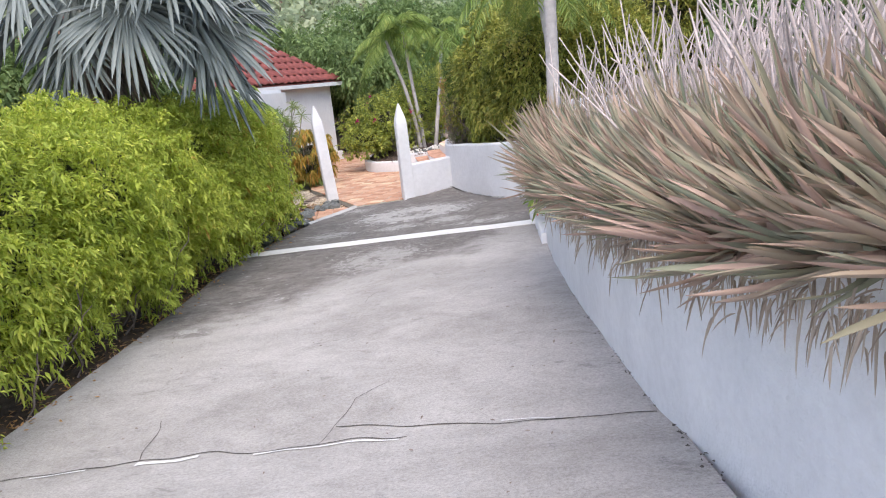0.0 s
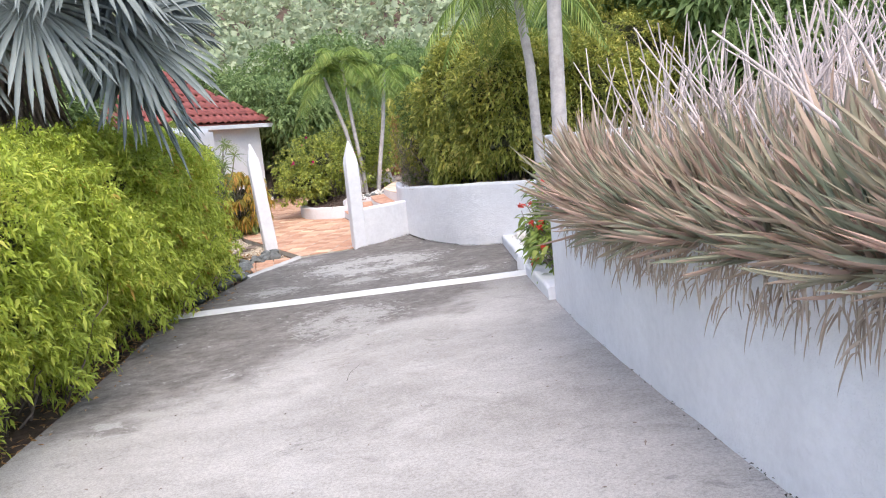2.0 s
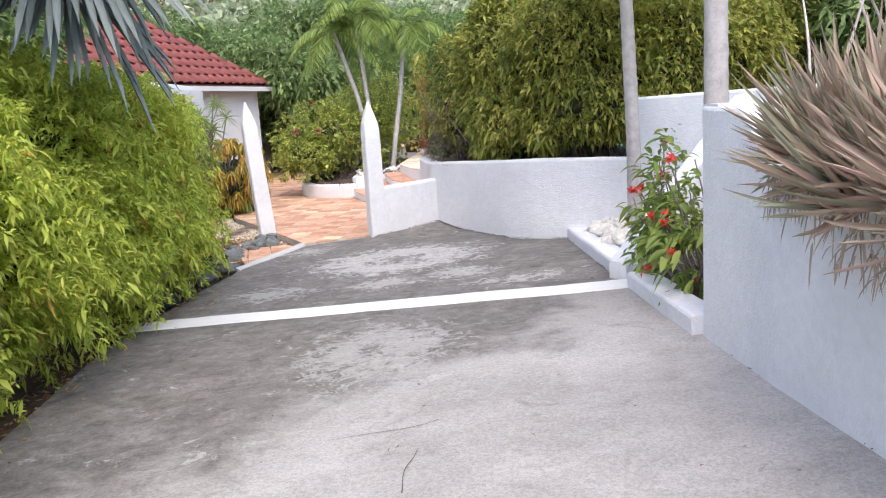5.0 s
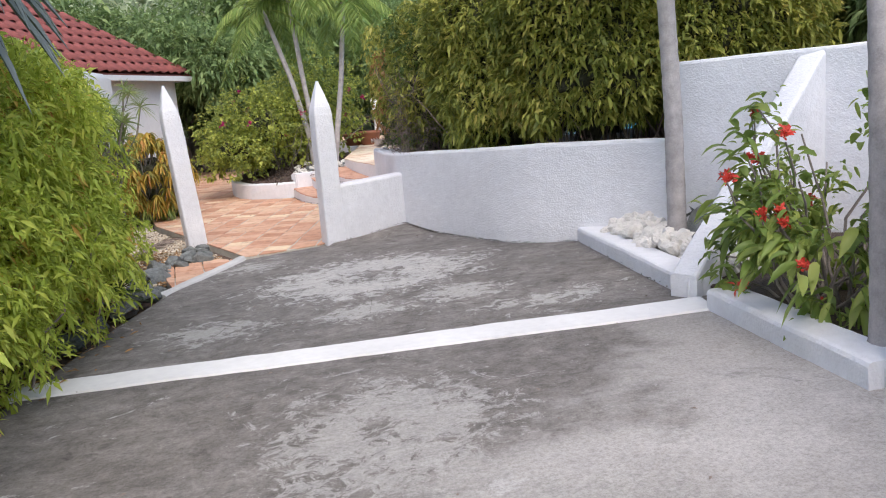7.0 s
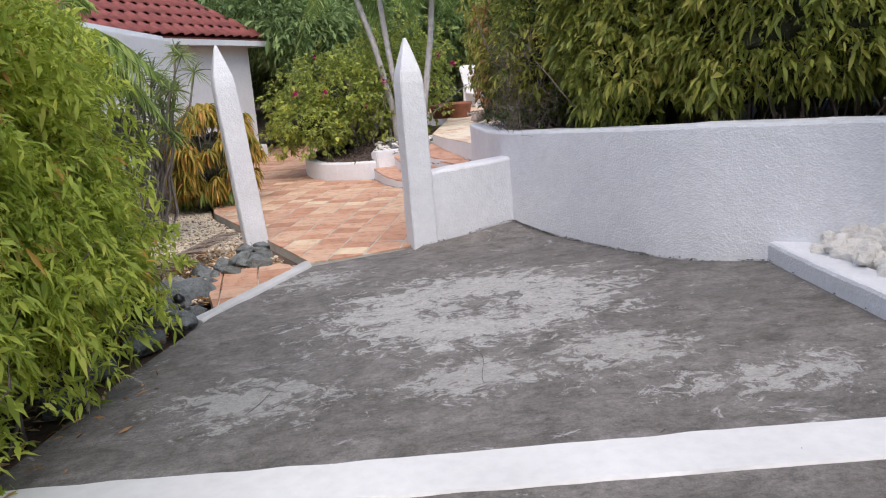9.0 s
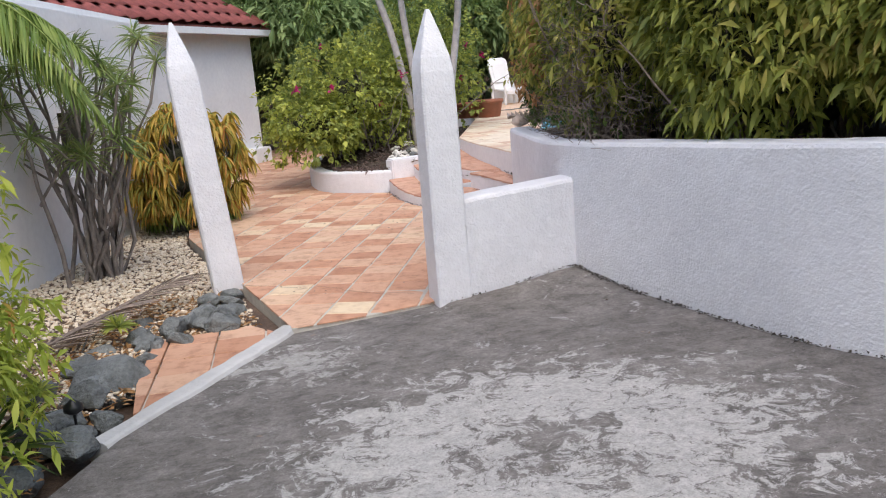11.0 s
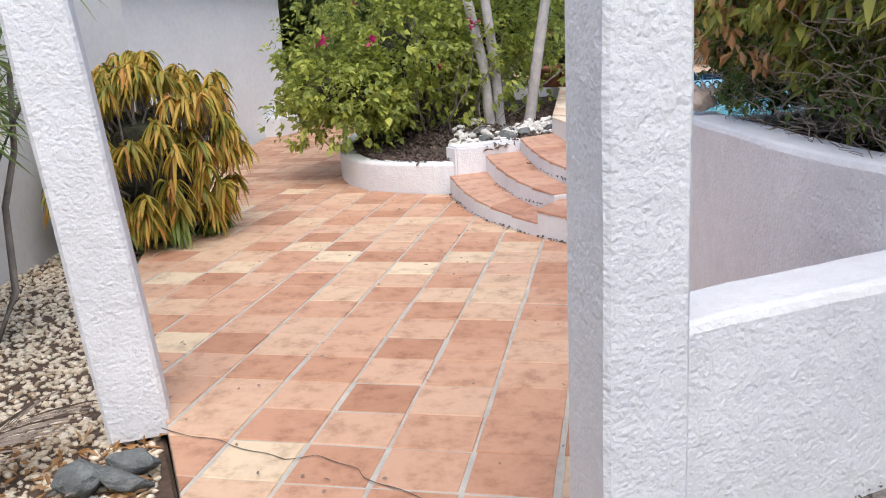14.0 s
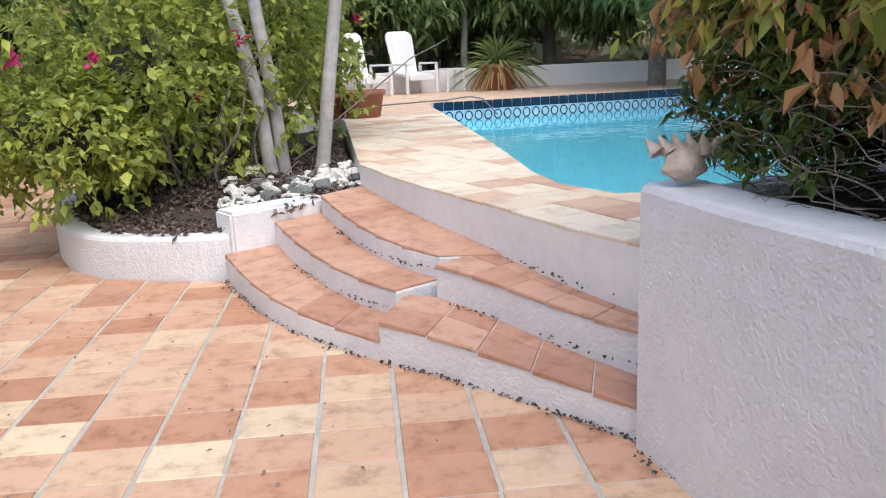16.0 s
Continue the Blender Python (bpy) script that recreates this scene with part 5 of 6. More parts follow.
stems(p, fork, tips, 0.015, 0.01, BARK, "side_stem", 0.07, 6)
heads = np.vstack([b2, tips])
k = 34
base = np.repeat(heads, k, 0)
az, el = rng.uniform(0, 2 * np.pi, len(base)), rng.uniform(-0.5, 1.3, len(base))
ways = np.c_[np.cos(az) * np.cos(el), np.sin(az) * np.cos(el), np.sin(el)]
leaf_part("foliage", blades(base, ways, rng.uniform(0.2, 0.36, len(base)), 0.017, 0.4, 0.3, 0.3, 4), LEAF_YUCCA, p)

# red-flowered glossy shrub behind the kerb
p = plant("red_flowered_shrub", 3.0, -6.35, 0.25, "glossy green shrub with small red flower heads", "shrub")
n = 46
a = np.c_[rng.normal(3.08, 0.07, n), rng.normal(-6.35, 0.08, n), np.full(n, 0.12)]
q = unit(np.c_[rng.normal(-0.2, 0.8, n), rng.normal(0.1, 0.9, n), rng.uniform(-0.45, 1.1, n)])
tips = np.array([3.06, -6.3, 0.88]) + q * [0.6, 0.72, 0.82] * rng.uniform(0.7, 1.05, (n, 1))
stems(p, a, tips, 0.014, 0.006, BARK, wig=0.08)
u = rng.uniform(0.62, 1.0, (n, 4, 1))
spots = (a[:, None] * (1 - u) + tips[:, None] * u).reshape(-1, 3) + rng.normal(0, 0.05, (n * 4, 3))
leaf_part("foliage", sprigs(spots, np.repeat(q, 4, 0) + [0, 0, 0.1], 9, 0.125, 0.042, "leaf", LEAF_IXORA, 0.75, 0.55, 0.25, 4), LEAF_IXORA, p)
for w in np.vstack([tips[tips[:, 2] < 1.5][:17] + [0, 0, 0.05], [(2.62, -6.1, 0.42)]]):
    leaf_part("flower_head", sprigs(w[None] + rng.normal(0, 0.012, (5, 3)), np.tile([0, 0, 0.8], (5, 1)), 9, 0.03, 0.02, "leaf", RED, 0.8, 0.1), RED, p, "red flower head")

# aloes over the planter wall
def rosette_mesh(k, lo, hi):
    az, el = np.arange(k) * 2.4 + rng.normal(0, 0.25, k), np.linspace(0.3, 1.4, k) + rng.normal(0, 0.12, k)
    w = np.c_[np.cos(az) * np.cos(el), np.sin(az) * np.cos(el), np.sin(el)]
    v, f = blades(w * 0.03, w, rng.uniform(lo, hi, k), rng.uniform(0.025, 0.04, k), rng.uniform(-0.5, 0.05, k), 0.6, 0.15, 6)
    return mesh_of("rosette", v, f, LEAF_ALOE)


def stalk_mesh(tall):
    t = np.linspace(0, 1, 8)[:, None]
    b = np.array([[rng.normal(0, 0.05), rng.normal(0, 0.05), 0]])
    st = [tube(np.array([[0, 0, 0]]) + np.array([[rng.normal(0, 0.08), rng.normal(0, 0.08), tall]]) * t + b * np.sin(np.pi * t), np.linspace(0.0115, 0.005, 8), 5)]
    for _ in range(rng.integers(0, 3)):
        q = np.array([[0, 0, tall * rng.uniform(0.2, 0.5)]])
        s = np.array([[rng.normal(0, 0.17), rng.normal(0, 0.17), tall * rng.uniform(0.4, 0.6)]])
        st.append(tube(q + s * t, np.linspace(0.009, 0.0045, 8), 5))
    return mesh_of("flower_stalk", *join(st), STALK)


ROSETTES = [rosette_mesh(28 + 2 * (i % 4), 0.22, 0.36 + 0.02 * i) for i in range(8)]
STALKS = [stalk_mesh(t) for t in np.linspace(0.6, 1.2, 12)]


def aloe_clump(y, face, lvl, hang, rosettes, stalks, deep=2.8, last=-8.95):
    """A stretch of planter: rosettes over the bed, others tipping over the wall, dead leaves below, stalks above."""
    p = plant("aloe_clump", face + 1.0, y, lvl, "dense clump of bronzed aloes with tall dried flower stalks", "aloe", "aloe planter")
    for i in range(rosettes):
        over = i < rosettes * 0.36 * (hang > 0)
        d = 0.0 if over else deep * rng.random() ** 1.4
        u = rng.random()
        x = face + 0.12 - (0.04 + 0.2 * u) * hang if over else face + 0.05 + d
        z = lvl + 0.14 - 0.2 * u * hang if over else lvl + 0.2 * min(d, 1.2) + rng.uniform(-0.06, 0.14)
        tip = -8 - 40 * u if over else rng.uniform(-14, 12)
        m = pose(x - p.location.x, min(y + rng.uniform(-0.45, 0.45), last) - y, z - lvl, 0, tip, 0) @ pose(0, 0, 0, rng.uniform(-15, 15), 0, rng.uniform(0, 360)) @ Matrix.Scale(rng.uniform(0.75, 1.2), 4)
        part("rosette", ROSETTES[rng.integers(8)], p, "", m)["kind"] = "stuff"
    for _ in range(stalks):
        d = (deep - 0.2) * rng.random()
        m = pose(face + 0.05 + d - p.location.x, rng.uniform(-0.45, 0.45), 0.15 + 0.2 * min(d, 1.2), rng.normal(0, 13), rng.normal(-8, 16), rng.uniform(0, 360))
        part("flower_stalk", STALKS[rng.integers(12)], p, "bleached dry flower stalk", m)
    if hang:
        m = 110
        u = rng.random(m)
        base = np.c_[face - 0.02 - 0.24 * hang * rng.random(m), rng.uniform(y - 0.45, y + 0.45, m), lvl + 0.02 - 0.3 * u * hang]
        dl = leaf_part("dead_leaf_fringe", blades(base, np.c_[rng.uniform(-0.7, 0.1, m), rng.normal(0, 0.6, m), rng.uniform(-1.0, 0.0, m)], rng.uniform(0.05, 0.14, m), 0.012, rng.uniform(0.4, 1.2, m), 0.5, 0.3, 6), LEAF_STRAW, p, "hanging curled dead leaves")
        dl["kind"] = "stuff"


for y in np.arange(-9.1, -18.5, -0.8):
    aloe_clump(y, float(np.interp(-y, [7.8, 9.8, 11.1, 13.3, 14.8, 16.5, 22], [2.58, 2.58, 2.63, 2.75, 2.88, 3.1, 3.4])),
               float(np.interp(-y, [7.8, 9.2, 11, 13.3, 16.5, 22], [1.6, 1.45, 1.45, 1.6, 1.95, 2.5])),
               float(np.interp(-y, [8, 16, 17.5, 18.5], [1, 1, 0.8, 0.4])) * (0.3 if y > -9.3 else 1), 54, 46)
tagged(part("planter_soil", prism("planter_soil", [(5.5, -5.45), (5.5, -7.85), (9, -7.85), (9, -3.6)], 0.2, [1.7] * 4, SOIL)), "dark soil of the planter behind the tall wall", "soil", kind="structure")
for x, y in ((5.5, -5.95), (5.6, -6.8)):
    aloe_clump(y, x, 1.75, 0.0, 26, 16, 2.2, -5.0)

# woodland behind
TREES = []
for ti in range(4):
    h = (6.2, 5.0, 7.2, 5.6)[ti]
    p = plant("tree", 0, 0, -60, "leafy green tree of the woodland behind the house", "tree", "woodland trees")
    p.location = (0, 0, 0)
    leaf_part("trunk", tube([(0, 0, -0.6), (0.1, 0.05, h * 0.3), (0.05, 0.2, h * 0.6), (0.2, 0.1, h * 0.85)], [0.2, 0.16, 0.11, 0.04], 9), BARK, p)
    n = 9
    az = np.arange(n) * 2.4
    a = np.c_[np.zeros(n) + 0.08, np.zeros(n) + 0.1, h * rng.uniform(0.25, 0.6, n)]
    b2 = a + np.c_[np.cos(az) * 1.5, np.sin(az) * 1.5, rng.uniform(0.5, 1.6, n)]
    stems(p, a, b2, 0.07, 0.02, BARK, "limb", 0.1, 6)
    fo = []
    for cx, cy, cz in [(0, 0, h * 0.75)] + [tuple(v) for v in b2]:
        pts, ways = shell_points(420, (cx, cy, cz), (1.25, 1.25, 1.0), 2.0, -1, 0.6, 0.9, 0.4)
        fo.append(sprigs(pts, ways, 5, 0.2, 0.075, "leaf", LEAF_TREE, 0.8, 0.4))
    leaf_part("crown", join(fo), LEAF_TREE, p)
    TREES.append(p)
SPOTS = [(-6.5, 17.5), (-4.0, 18.5), (-1.5, 17.0), (0.8, 19.5), (3.0, 20.5), (5.5, 22.0), (8.2, 20.0), (10.5, 18.0), (-9.0, 20.5), (-3.0, 23.0), (1.5, 24.5), (7.0, 25.5), (12.5, 22), (8.5, 6.5), (7.2, 1.5), (8.8, -2.0), (11, 2.5), (10.5, -5.5), (8.0, 14.5), (-12, 17), (13, 11), (-7.0, 27), (4.5, 28.5), (10.5, 28), (-13, 25), (-2.6, 15.3), (-11, -3), (-8.5, -7.5), (-9.5, -12), (-7.0, 0.0)]
for i, (x, y) in enumerate(SPOTS):
    m = pose(x, y, ground_z(x, y) if y > 16 else -0.2, 0, 0, 73 * i)
    if i < 4:
        TREES[i].matrix_basis = m
    else:
        copy_thing(TREES[i % 4], m)
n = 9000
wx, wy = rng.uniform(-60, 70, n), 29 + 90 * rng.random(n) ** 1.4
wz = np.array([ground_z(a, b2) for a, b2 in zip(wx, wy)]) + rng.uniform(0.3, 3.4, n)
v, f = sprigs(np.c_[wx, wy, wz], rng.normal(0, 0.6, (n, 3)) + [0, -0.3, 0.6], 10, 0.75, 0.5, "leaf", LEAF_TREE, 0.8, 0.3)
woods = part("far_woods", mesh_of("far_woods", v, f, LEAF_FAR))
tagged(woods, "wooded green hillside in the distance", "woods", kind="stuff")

# ---- stones, pots, chairs and small things ----


def rock_mesh(name, sx, sy, sz, seed, mat, rough=0.35, sub=2):
    """A broken stone: flat chipped faces with eased, pitted edges."""
    r = np.random.default_rng(seed)
    bm = bmesh.new()
    d = unit(r.normal(0, 1, (16, 3))) * r.uniform(1 - 0.45 * min(rough, 1), 1.05, (16, 1))
    for q in d:
        bm.verts.new(q)
    got = bmesh.ops.convex_hull(bm, input=bm.verts)
    bmesh.ops.delete(bm, geom=[g for g in got["geom_interior"] if isinstance(g, bmesh.types.BMVert)], context="VERTS")
    bmesh.ops.bevel(bm, geom=bm.edges[:], offset=0.07, segments=1, affect="EDGES")
    bmesh.ops.triangulate(bm, faces=bm.faces[:])
    if sub > 1:
        bmesh.ops.subdivide_edges(bm, edges=bm.edges[:], cuts=1, use_grid_fill=True)
    for v in bm.verts:
        k = 1 + 0.22 * rough * noise.noise(v.co * 3.1 + Vector((seed, seed * 2.7, 0)))
        v.co = (v.co.x * sx * k, v.co.y * sy * k, v.co.z * sz * k)
    return bm_mesh(name, bm, mat)


def coral_mesh(name, s, seed, mat):
    """A jagged knobbly lump of dead coral with stub branches."""
    r = np.random.default_rng(seed)
    knobs = unit(r.normal(0, 1, (9, 3)) * [1, 1, 0.75])
    reach = r.uniform(0.35, 1.15, 9)
    bm = bmesh.new()
    bmesh.ops.create_icosphere(bm, subdivisions=3, radius=1)
    for v in bm.verts:
        d = np.array(v.co.normalized())
        k = 0.55 + (reach * np.clip((knobs @ d - 0.8) / 0.2, 0, 1) ** 0.7).max()
        k += 0.22 * noise.noise(Vector(d) * 3.4 + Vector((seed, 0, 0))) + 0.08 * noise.noise(Vector(d) * 9)
        v.co = Vector(d * k * s * [1.15, 1.0, 0.85])
    return bm_mesh(name, bm, mat)


ROCKS = [(-2.05, -1.15, 0.30, 0.24, 0.22), (-2.15, -0.3, 0.15, 0.13, 0.15), (-1.95, 0.1, 0.2, 0.13, 0.11), (-1.62, 0.0, 0.17, 0.12, 0.1), (-1.98, 0.5, 0.12, 0.1, 0.11), (-1.6, 0.25, 0.16, 0.09, 0.12), (-2.4, -0.55, 0.2, 0.16, 0.16), (-2.3, 0.2, 0.2, 0.14, 0.12), (-2.15, -1.9, 0.24, 0.18, 0.14), (-2.1, -2.45, 0.2, 0.2, 0.12), (-2.25, -3.0, 0.2, 0.15, 0.12), (-2.3, -3.6, 0.18, 0.16, 0.12), (-2.45, -1.3, 0.22, 0.2, 0.2), (-1.88, -1.75, 0.13, 0.1, 0.09), (-1.8, 0.3, 0.08, 0.07, 0.06), (-2.6, -2.1, 0.22, 0.2, 0.16)]
for i, (x, y, a, b2, c) in enumerate(ROCKS):
    tagged(part("rock", rock_mesh("rock", a, b2, c, i + 1, GREYROCK, 0.55), None, "", pose(x, y, drive_z(x, y) + c * 0.25 - 0.05, 0, 0, 41 * i)), "grey-green angular rock edging the gravel bed", "rock", "edging rocks")
for i in range(34):
    y = rng.uniform(-2.3, 0.75)
    x = float(np.interp(y, [-2.3, -1.75, -0.45, 0.0, 0.75], [-2.0, -1.95, -2.0, -1.6, -1.85])) + rng.normal(-0.1, 0.14)
    s = rng.uniform(0.06, 0.15)
    tagged(part("rock", rock_mesh("rock", s * 1.25, s, s * 0.8, i + 400, GREYROCK, 0.7), None, "", pose(x, y, -0.08 + s * 0.3, 0, 0, 57 * i)), "small broken grey rock edging the gravel bed", "rock", "edging rocks")
for i, (x, y, a, b2, c) in enumerate(((3.42, -4.15, 0.26, 0.2, 0.33), (3.25, -4.45, 0.17, 0.15, 0.28), (3.5, -4.55, 0.15, 0.14, 0.24), (3.62, -4.0, 0.2, 0.16, 0.3))):
    tagged(part("rock", rock_mesh("rock", a, b2, c, i + 31, GREYROCK, 0.5, 3), None, "", pose(x, y, drive_z(x, y) + 0.2, 0, 0, 50 * i)), "large dark grey rock at the foot of the tall wall", "rock", "bed rocks")
for i in range(72):
    x = rng.uniform(2.88, 3.25) + 0.1 * rng.random()
    y = -2.95 - 2.35 * rng.random()
    s = rng.uniform(0.06, 0.14)
    tagged(part("coral_piece", coral_mesh("coral_piece", s, i + 50, CORAL), None, "", pose(x, y, drive_z(x, y) + 0.09 + s * 0.4, rng.uniform(0, 40), 0, rng.uniform(0, 360))), "bleached white coral piece in the kerb bed", "coral", "coral pieces")
for i in range(70):
    x, y = rng.uniform(-0.4, 0.8), rng.uniform(6.4, 7.35)
    s = rng.uniform(0.04, 0.1)
    tagged(part("coral_piece", (coral_mesh("coral_piece", s * 0.8, i + 120, CORAL) if i % 3 else rock_mesh("coral_piece", s * 1.2, s, s * 0.85, i + 120, GREYROCK, 0.6)), None, "", pose(x, y, max(0.37 + 0.12 * (x + 0.45), 0.24 + 0.34 * math.exp(-(((x + 0.3) / 0.95) ** 2 + ((y - 8.3) / 1.7) ** 2) ** 2)) + s * 0.35, 0, 0, 37 * i)), "pale coral and shell piece in the flower bed", "coral", "bed coral")


def pebbles(n, inside, zf, s0, s1):
    """Loose white rubble: a many-piece sheet of small stones."""
    base_v, base_f = [], []
    bm = bmesh.new()
    bmesh.ops.create_icosphere(bm, subdivisions=1, radius=1)
    bv = np.array([v.co[:] for v in bm.verts])
    bf = np.array([[v.index for v in f.verts] for f in bm.faces])
    bm.free()
    vs, fs, o = [], [], 0
    while o < n:
        x, y = rng.uniform(-3.85, -1.0), rng.uniform(-2.2, 5.4)
        if not inside(x, y):
            continue
        s = rng.uniform(s0, s1)
        q = bv * (1 + 0.35 * rng.normal(0, 1, (len(bv), 1)).clip(-1, 1)) * s * np.array([1.3, 1, 0.75])
        a = rng.uniform(0, 6.28)
        q = np.c_[q[:, 0] * math.cos(a) - q[:, 1] * math.sin(a), q[:, 0] * math.sin(a) + q[:, 1] * math.cos(a), q[:, 2]]
        vs.append(q + [x, y, zf(x, y) + s * 0.3])
        fs.append(bf + o * len(bv))
        o += 1
    return np.vstack(vs), np.vstack(fs)


def in_gravel(x, y):
    edge = np.interp(y, [-2.2, -0.5, 0.0, 0.98, 1.87, 3.4, 4.7, 5.4], [-2.3, -1.5, -1.34, -1.72, -2.12, -2.82, -3.15, -3.6])
    return x < edge and (y > 0.5 or rng.random() < 0.7)


gravel_sheet = [(-3.85, -2.4), (-2.2, -2.3), (-1.95, -0.45), (-1.33, -0.25), (-1.02, -0.5), (-1.69, 0.98), (-2.09, 1.87), (-2.79, 3.4), (-3.11, 4.7), (-3.8, 5.58)]
tagged(part("gravel_bed", prism("gravel_bed", gravel_sheet, -0.4, [-0.09] * len(gravel_sheet), EARTH, 0.02)), "earth bed under white rubble beside the house", "bed", kind="structure")
v, f = pebbles(11000, in_gravel, lambda x, y: -0.09, 0.006, 0.02)
tagged(part("gravel", mesh_of("gravel", v, f, RUBBLE)), "white coral rubble spread over the bed", "gravel", kind="stuff")


def lathe(name, prof, mat, sides=28):
    vs = [(r * math.cos(2 * math.pi * i / sides), r * math.sin(2 * math.pi * i / sides), z) for r, z in prof for i in range(sides)]
    fs = [(k * sides + i, k * sides + (i + 1) % sides, (k + 1) * sides + (i + 1) % sides, (k + 1) * sides + i) for k in range(len(prof) - 1) for i in range(sides)]
    fs.append(tuple(range(sides))[::-1])
    return mesh_of(name, vs, fs, mat, True)


def flower_pot(x, y, r, h, label, plant_len=0.0):
    p = thing("flower_pot", x, y, DECK_Z, label, "flower pot")
    part("pot", lathe("pot", [(r * 0.72, 0), (r * 0.78, 0.02), (r * 0.95, h * 0.8), (r * 1.04, h * 0.82), (r * 1.05, h), (r * 0.95, h), (r * 0.92, h * 0.85), (0.01, h * 0.83)], POT), p, "terracotta pot")
    if plant_len:
        k = 120
        az, el = rng.uniform(0, 6.28, k), rng.uniform(-0.1, 1.4, k)
        w = np.c_[np.cos(az) * np.cos(el), np.sin(az) * np.cos(el), np.sin(el)]
        leaf_part("spiky_plant", blades(np.tile([x, y, DECK_Z + h], (k, 1)), w, plant_len * rng.uniform(0.7, 1.1, k), 0.045, 0.45, 0.35, 0.3, 5), LEAF_YUCCA, p, "spiky variegated leaves")
        az, el = rng.uniform(0, 6.28, 70), rng.uniform(-0.5, 0.2, 70)
        w = np.c_[np.cos(az) * np.cos(el), np.sin(az) * np.cos(el), np.sin(el)]
        leaf_part("dead_leaves", blades(np.tile([x, y, DECK_Z + h], (70, 1)), w, plant_len * rng.uniform(0.5, 0.8, 70), 0.04, 0.9, 0.35, 0.3, 5), LEAF_DRY, p, "hanging dry straw-coloured leaves")
    return p


flower_pot(1.55, 11.1, 0.3, 0.36, "round terracotta pot at the edge of the pool terrace")
flower_pot(1.12, 11.35, 0.27, 0.32, "round terracotta pot beside the flower bed")
flower_pot(5.35, 16.2, 0.36, 0.52, "terracotta pot with a large spiky plant by the pool", 1.15)


def rounded_panel(name, w, h, thick, r, mat):
    """A moulded panel with rounded upper corners, standing on its origin."""
    out = [(-w * 0.44, 0), (w * 0.44, 0)]
    for cx, a0 in ((w / 2 - r, 0), (r - w / 2, 90)):
        for k in range(7):
            a = radians(a0 + 15 * k)
            out.append((cx + r * math.cos(a), h - r + r * math.sin(a)))
    bm = bmesh.new()
    rows = [[bm.verts.new((px, sy * thick / 2 + 0.05 * (px / w) ** 2 * -2, pz)) for px, pz in out] for sy in (-1, 1)]
    bm.faces.new(rows[0])
    bm.faces.new(rows[1][::-1])
    for i in range(len(out)):
        j = (i + 1) % len(out)
        bm.faces.new((rows[0][j], rows[0][i], rows[1][i], rows[1][j]))
    bmesh.ops.recalc_face_normals(bm, faces=bm.faces)
    bmesh.ops.bevel(bm, geom=[e for e in bm.edges if abs(e.verts[0].co.y - e.verts[1].co.y) < 0.02], offset=0.006, segments=1, affect="EDGES")
    return bm_mesh(name, bm, mat)


def lounge_chair(x, y, turn):
    c = thing("lounge_chair", 0, 0, 0, "white moulded plastic lounge chair on the pool terrace", "chair", "lounge chairs")
    part("seat", box("seat", 0.6, 0.62, 0.045, PLASTIC, 0.018), c, "", pose(0, 0, 0.36, 6, 0, 0))
    back = part("backrest", rounded_panel("backrest", 0.64, 0.92, 0.045, 0.14, PLASTIC), c, "", pose(0, 0.3, 0.36, -16, 0, 0))
    part("back_panel", rounded_panel("back_panel", 0.46, 0.62, 0.02, 0.1, PLASTIC), back, "raised back panel", pose(0, -0.028, 0.2))
    for sx in (-1, 1):
        part("armrest", box("armrest", 0.07, 0.66, 0.035, PLASTIC, 0.014), c, "", pose(sx * 0.36, -0.02, 0.58))
        for sy in (-0.3, 0.28):
            part("leg", box("leg", 0.055, 0.06, 0.58, PLASTIC, 0.012), c, "", pose(sx * 0.36, sy, 0.0))
    part("front_apron", box("front_apron", 0.6, 0.03, 0.1, PLASTIC, 0.01), c, "", pose(0, -0.3, 0.27))
    c.matrix_basis = pose(x, y, DECK_Z, 0, 0, turn)
    return c


lc = lounge_chair(3.6, 16.4, 20)
copy_thing(lc, pose(2.6, 16.2, DECK_Z, 0, 0, 30))
table = thing("side_table", 0, 0, 0, "small white plastic side table beside a lounge chair", "table")
part("tabletop", box("tabletop", 0.46, 0.46, 0.035, PLASTIC, 0.014), table, "", pose(0, 0, 0.44))
for sx, sy in ((-1, -1), (1, -1), (1, 1), (-1, 1)):
    part("leg", box("leg", 0.04, 0.04, 0.445, PLASTIC, 0.012), table, "", pose(sx * 0.19, sy * 0.19, 0))
table.matrix_basis = pose(4.38, 16.35, DECK_Z, 0, 0, 12)
hose = thing("pool_hose", 2.2, 13.2, DECK_Z, "thin dark hose lying on the terrace and dipping into the pool", "hose")
run = smooth_line([(-0.3, -0.3), (0.3, -0.05), (1.0, 0.25), (1.6, 0.2), (2.0, -0.1)], 0.08, 2)
part("tube", mesh_of("tube", *tube(np.c_[run, np.interp(run[:, 0], [-0.3, 1.2, 1.6, 1.8, 2.0], [0.02, 0.02, 0.06, 0.02, -0.25])], np.full(len(run), 0.013), 6), plain("grey_hose", (0.16, 0.17, 0.17), 0.5, 0.1)), hose)
# conch shell on the wall end
p = thing("conch_shell", 1.09, 2.5, 1.03, "weathered conch shell lying on the wall end", "shell")
part("body", rock_mesh("body", 0.13, 0.075, 0.07, 77, SHELL, 0.5, 3), p, "", pose(0, 0, 0.075, 0, 0, 20))
for i in range(6):
    part("spike", mesh_of("spike", *tube([(0, 0, 0), (0, 0, 0.07)], [0.03, 0.003], 6), SHELL), p, "", pose(-0.12 + 0.045 * i, 0.01, 0.12, -40 + 16 * i, -25, 0))
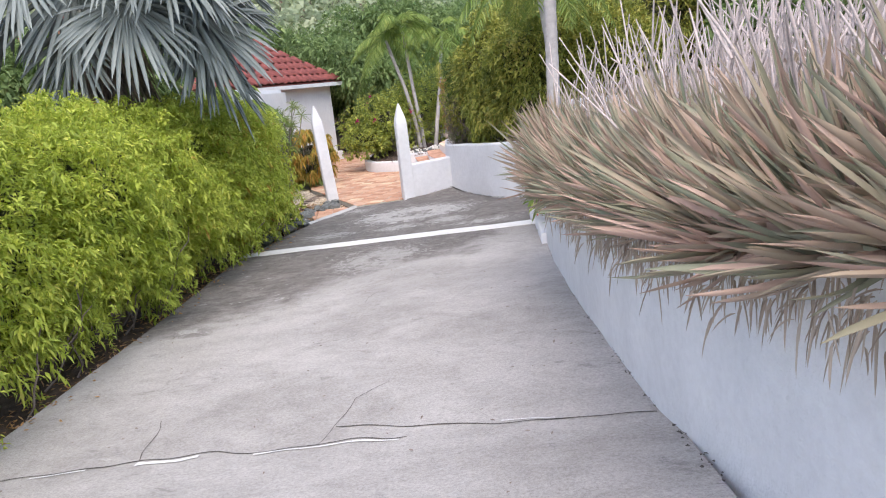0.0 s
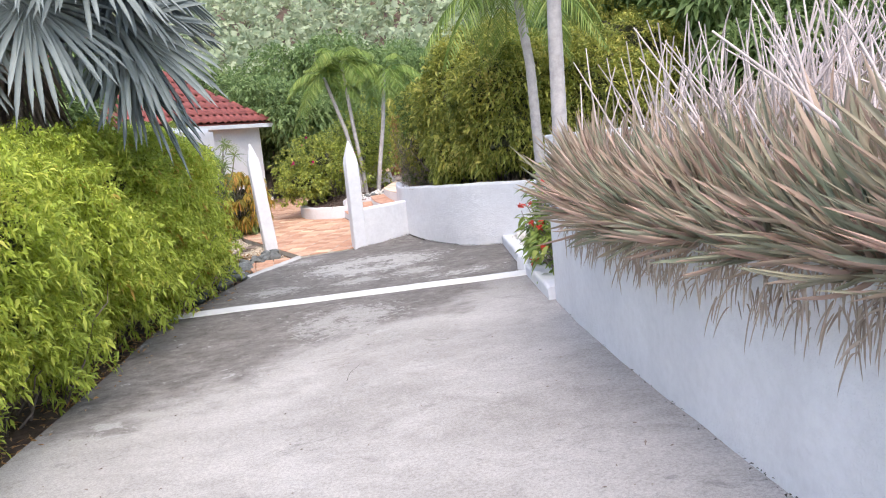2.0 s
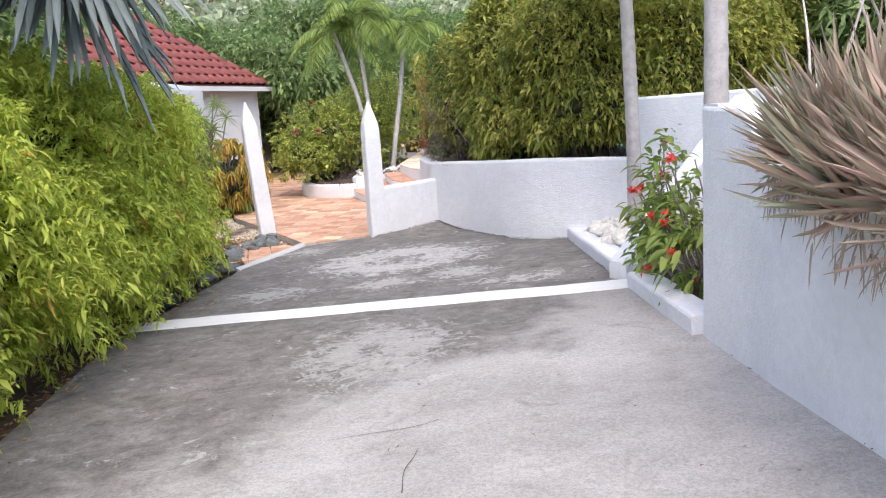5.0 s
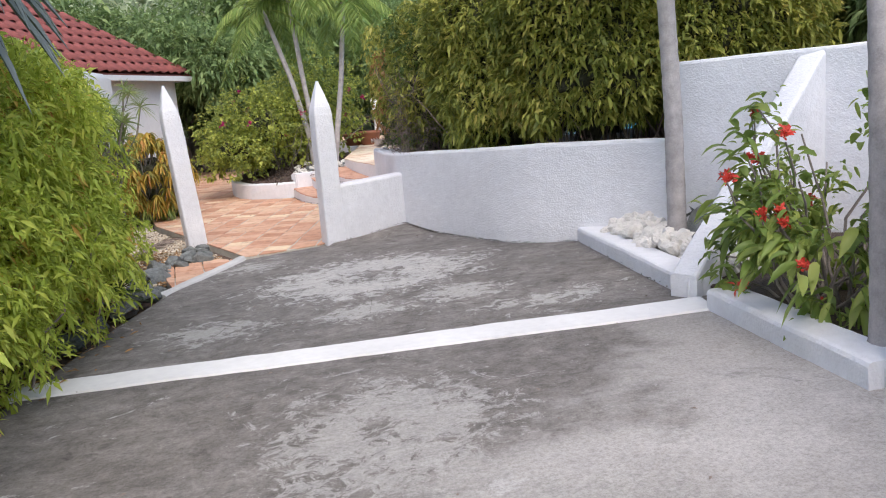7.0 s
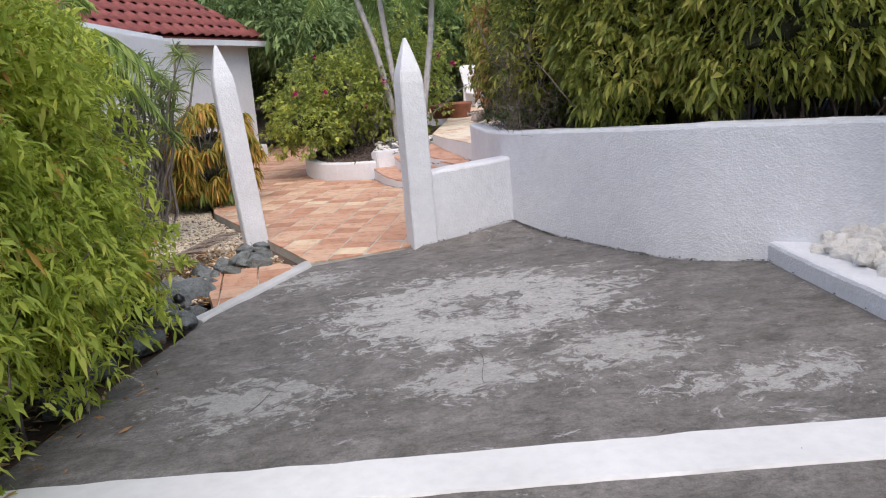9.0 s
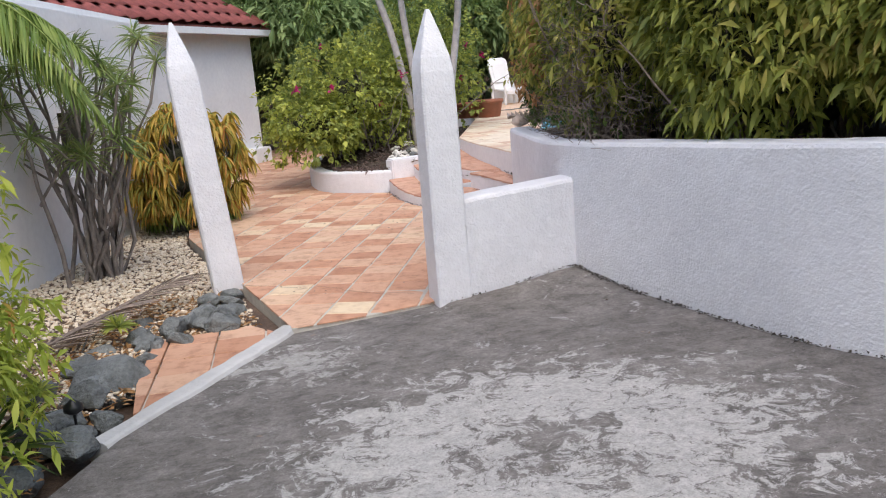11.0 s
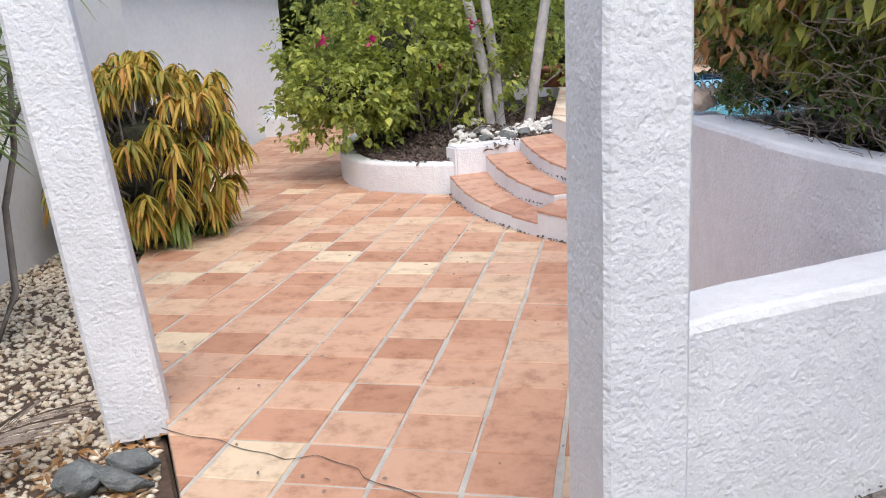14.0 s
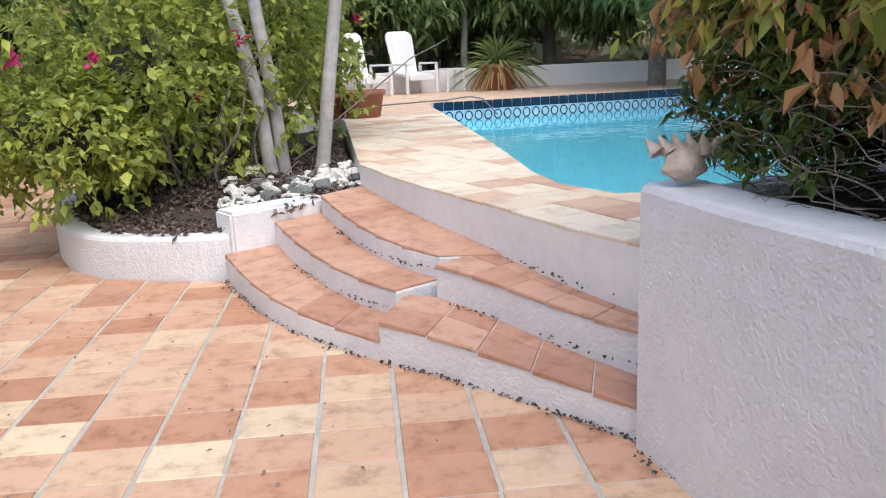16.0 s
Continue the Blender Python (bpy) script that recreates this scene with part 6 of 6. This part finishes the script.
# path light and small spiky plants on the rock edge
p = thing("path_light", -1.93, -1.98, -0.08, "small black path light on a stake", "lamp")
part("stake", lathe("stake", [(0.008, 0), (0.008, 0.16)], BLACK, 8), p)
part("head", lathe("head", [(0.02, 0.15), (0.05, 0.17), (0.05, 0.2), (0.012, 0.23)], BLACK, 14), p)
for x, y, s in ((-2.28, -0.35, 0.16), (-2.2, -2.35, 0.42), (-2.3, -1.6, 0.16)):
    p = plant("small_rosette", x, y, -0.1, "small spiky green rosette plant among rocks", "plant")
    k = 40
    az, el = rng.uniform(0, 6.28, k), rng.uniform(0.1, 1.3, k)
    leaf_part("leaves", blades(np.tile([x, y, 0.05], (k, 1)), np.c_[np.cos(az) * np.cos(el), np.sin(az) * np.cos(el), np.sin(el)], s, 0.03, 0.3, 0.3, 0.4, 3), LEAF_BOUG if s < 0.2 else LEAF_DARK, p)
# fallen dry palm frond on the gravel
p = plant("fallen_frond", -2.4, -0.1, -0.07, "dry brown fallen palm frond on the gravel", "frond")
sp = np.linspace([-2.75, -0.75, 0.02], [-2.15, 0.65, 0.14], 40)
fv = [tube(sp, np.linspace(0.012, 0.004, 40), 5)]
for sg in (-1, 1):
    fv.append(blades(sp, np.tile([0.5 + sg * 0.5, 1.2 - sg * 0.25, 0.05], (40, 1)), 0.42, 0.018, 0.12, 0.3, 0.4, 3))
leaf_part("leaf_spray", join(fv), TWIG, p)
# mulch in the flower bed
k = 7500
mx, my = rng.uniform(-1.75, 0.9, k), rng.uniform(5.95, 9.5, k)
ok = (mx > np.interp(my, [5.9, 6.3, 6.7, 7.4, 9.5], [-0.7, -1.25, -1.45, -1.65, -1.75])) & (mx < np.interp(my, [5.9, 6.4, 9.5], [0.0, 0.55, 0.95]))
mx, my = mx[ok], my[ok]
tagged(part("mulch", mesh_of("mulch", *blades(np.c_[mx, my, np.maximum(np.where(mx > -0.45, 0.36 + 0.13 * (mx + 0.45), 0.31), 0.24 + 0.34 * np.exp(-(((mx + 0.3) / 0.95) ** 2 + ((my - 8.3) / 1.7) ** 2) ** 2)) + rng.uniform(0.0, 0.03, len(mx))], rng.normal(0, 1, (len(mx), 3)) * [1, 1, 0.5], rng.uniform(0.03, 0.075, len(mx)), 0.03, 0.0, 0.5, 0.45, 2), plain("bark_mulch", (0.19, 0.135, 0.115), 0.95, 0.35, 9, 0.5, 0.01))), "brown fallen-leaf mulch in the flower bed", "mulch", kind="stuff")
# dry leaves caught among the edging rocks
k = 2200
fx, fy = rng.uniform(-2.7, -1.08, k), rng.uniform(-2.6, 0.9, k)
ok = fx < np.interp(fy, [-2.6, -1.7, -0.3, 0.9], [-1.95, -1.9, -1.25, -1.72])
fx, fy = fx[ok], fy[ok]
tagged(part("leaf_litter", mesh_of("leaf_litter", *blades(np.c_[fx, fy, np.full(len(fx), -0.075)], rng.normal(0, 1, (len(fx), 3)) * [1, 1, 0.25], rng.uniform(0.03, 0.09, len(fx)), 0.022, -0.05, 0.4, 0.45, 2), LEAF_DRY)), "brown dry leaves among the edging rocks", "litter", kind="stuff")
# litter on paving
k = 330
lx, ly = np.r_[rng.uniform(-2.0, 2.5, 170), rng.uniform(-2.2, 0.9, 160)], np.r_[rng.uniform(-15, -0.6, 170), rng.uniform(0.2, 6, 160)]
lz = np.array([drive_z(a, b2) + 0.008 if b2 < -0.5 else 0.008 for a, b2 in zip(lx, ly)])
w = rng.normal(0, 1, (k, 3)) * [1, 1, 0.1]
tagged(part("leaf_litter", mesh_of("leaf_litter", *blades(np.c_[lx, ly, lz], w, rng.uniform(0.012, 0.04, k), 0.014, -0.05, 0.3, 0.45, 2), TWIG)), "scattered fallen leaf bits on the paving", "litter", kind="stuff")
k = 900
ly = rng.uniform(-15, -3.2, k)
lx = np.array([drive_edge(v) for v in ly]) - 0.25 + rng.normal(0, 0.22, k)
lz = np.array([drive_z(a, b2) + 0.01 for a, b2 in zip(lx, ly)])
lz[lx < np.array([drive_edge(v) for v in ly])] -= 0.1
tagged(part("leaf_litter", mesh_of("leaf_litter", *blades(np.c_[lx, ly, lz], rng.normal(0, 1, (k, 3)) * [1, 1, 0.2], rng.uniform(0.03, 0.09, k), 0.02, -0.05, 0.4, 0.45, 2), LEAF_DRY)), "brown fallen leaves under the hedge", "litter", kind="stuff")

# ---- tiles of the floors ----
deck_tiles(LOWPATCH, -0.045, 9, 0.335, 0.30, -1.2, -0.5, TERRACOTTA, lowpatch, lambda x, y: True, TERRACOTTA_FAR, 0.007)
deck_tiles(PLATFORM, 0.0, -10.2, 0.335, 0.295, -0.056, 1.983, TERRACOTTA, platform, lambda x, y: y < 5.6, TERRACOTTA_FAR, 0.009, 0.05)
deck_tiles(DECK, DECK_Z, 14, 0.33, 0.30, 1.1, 5.0, DECKTILE, deck, lambda x, y: x < 4.5 and y < 11.0, DECKTILE, 0.006, 0.3)
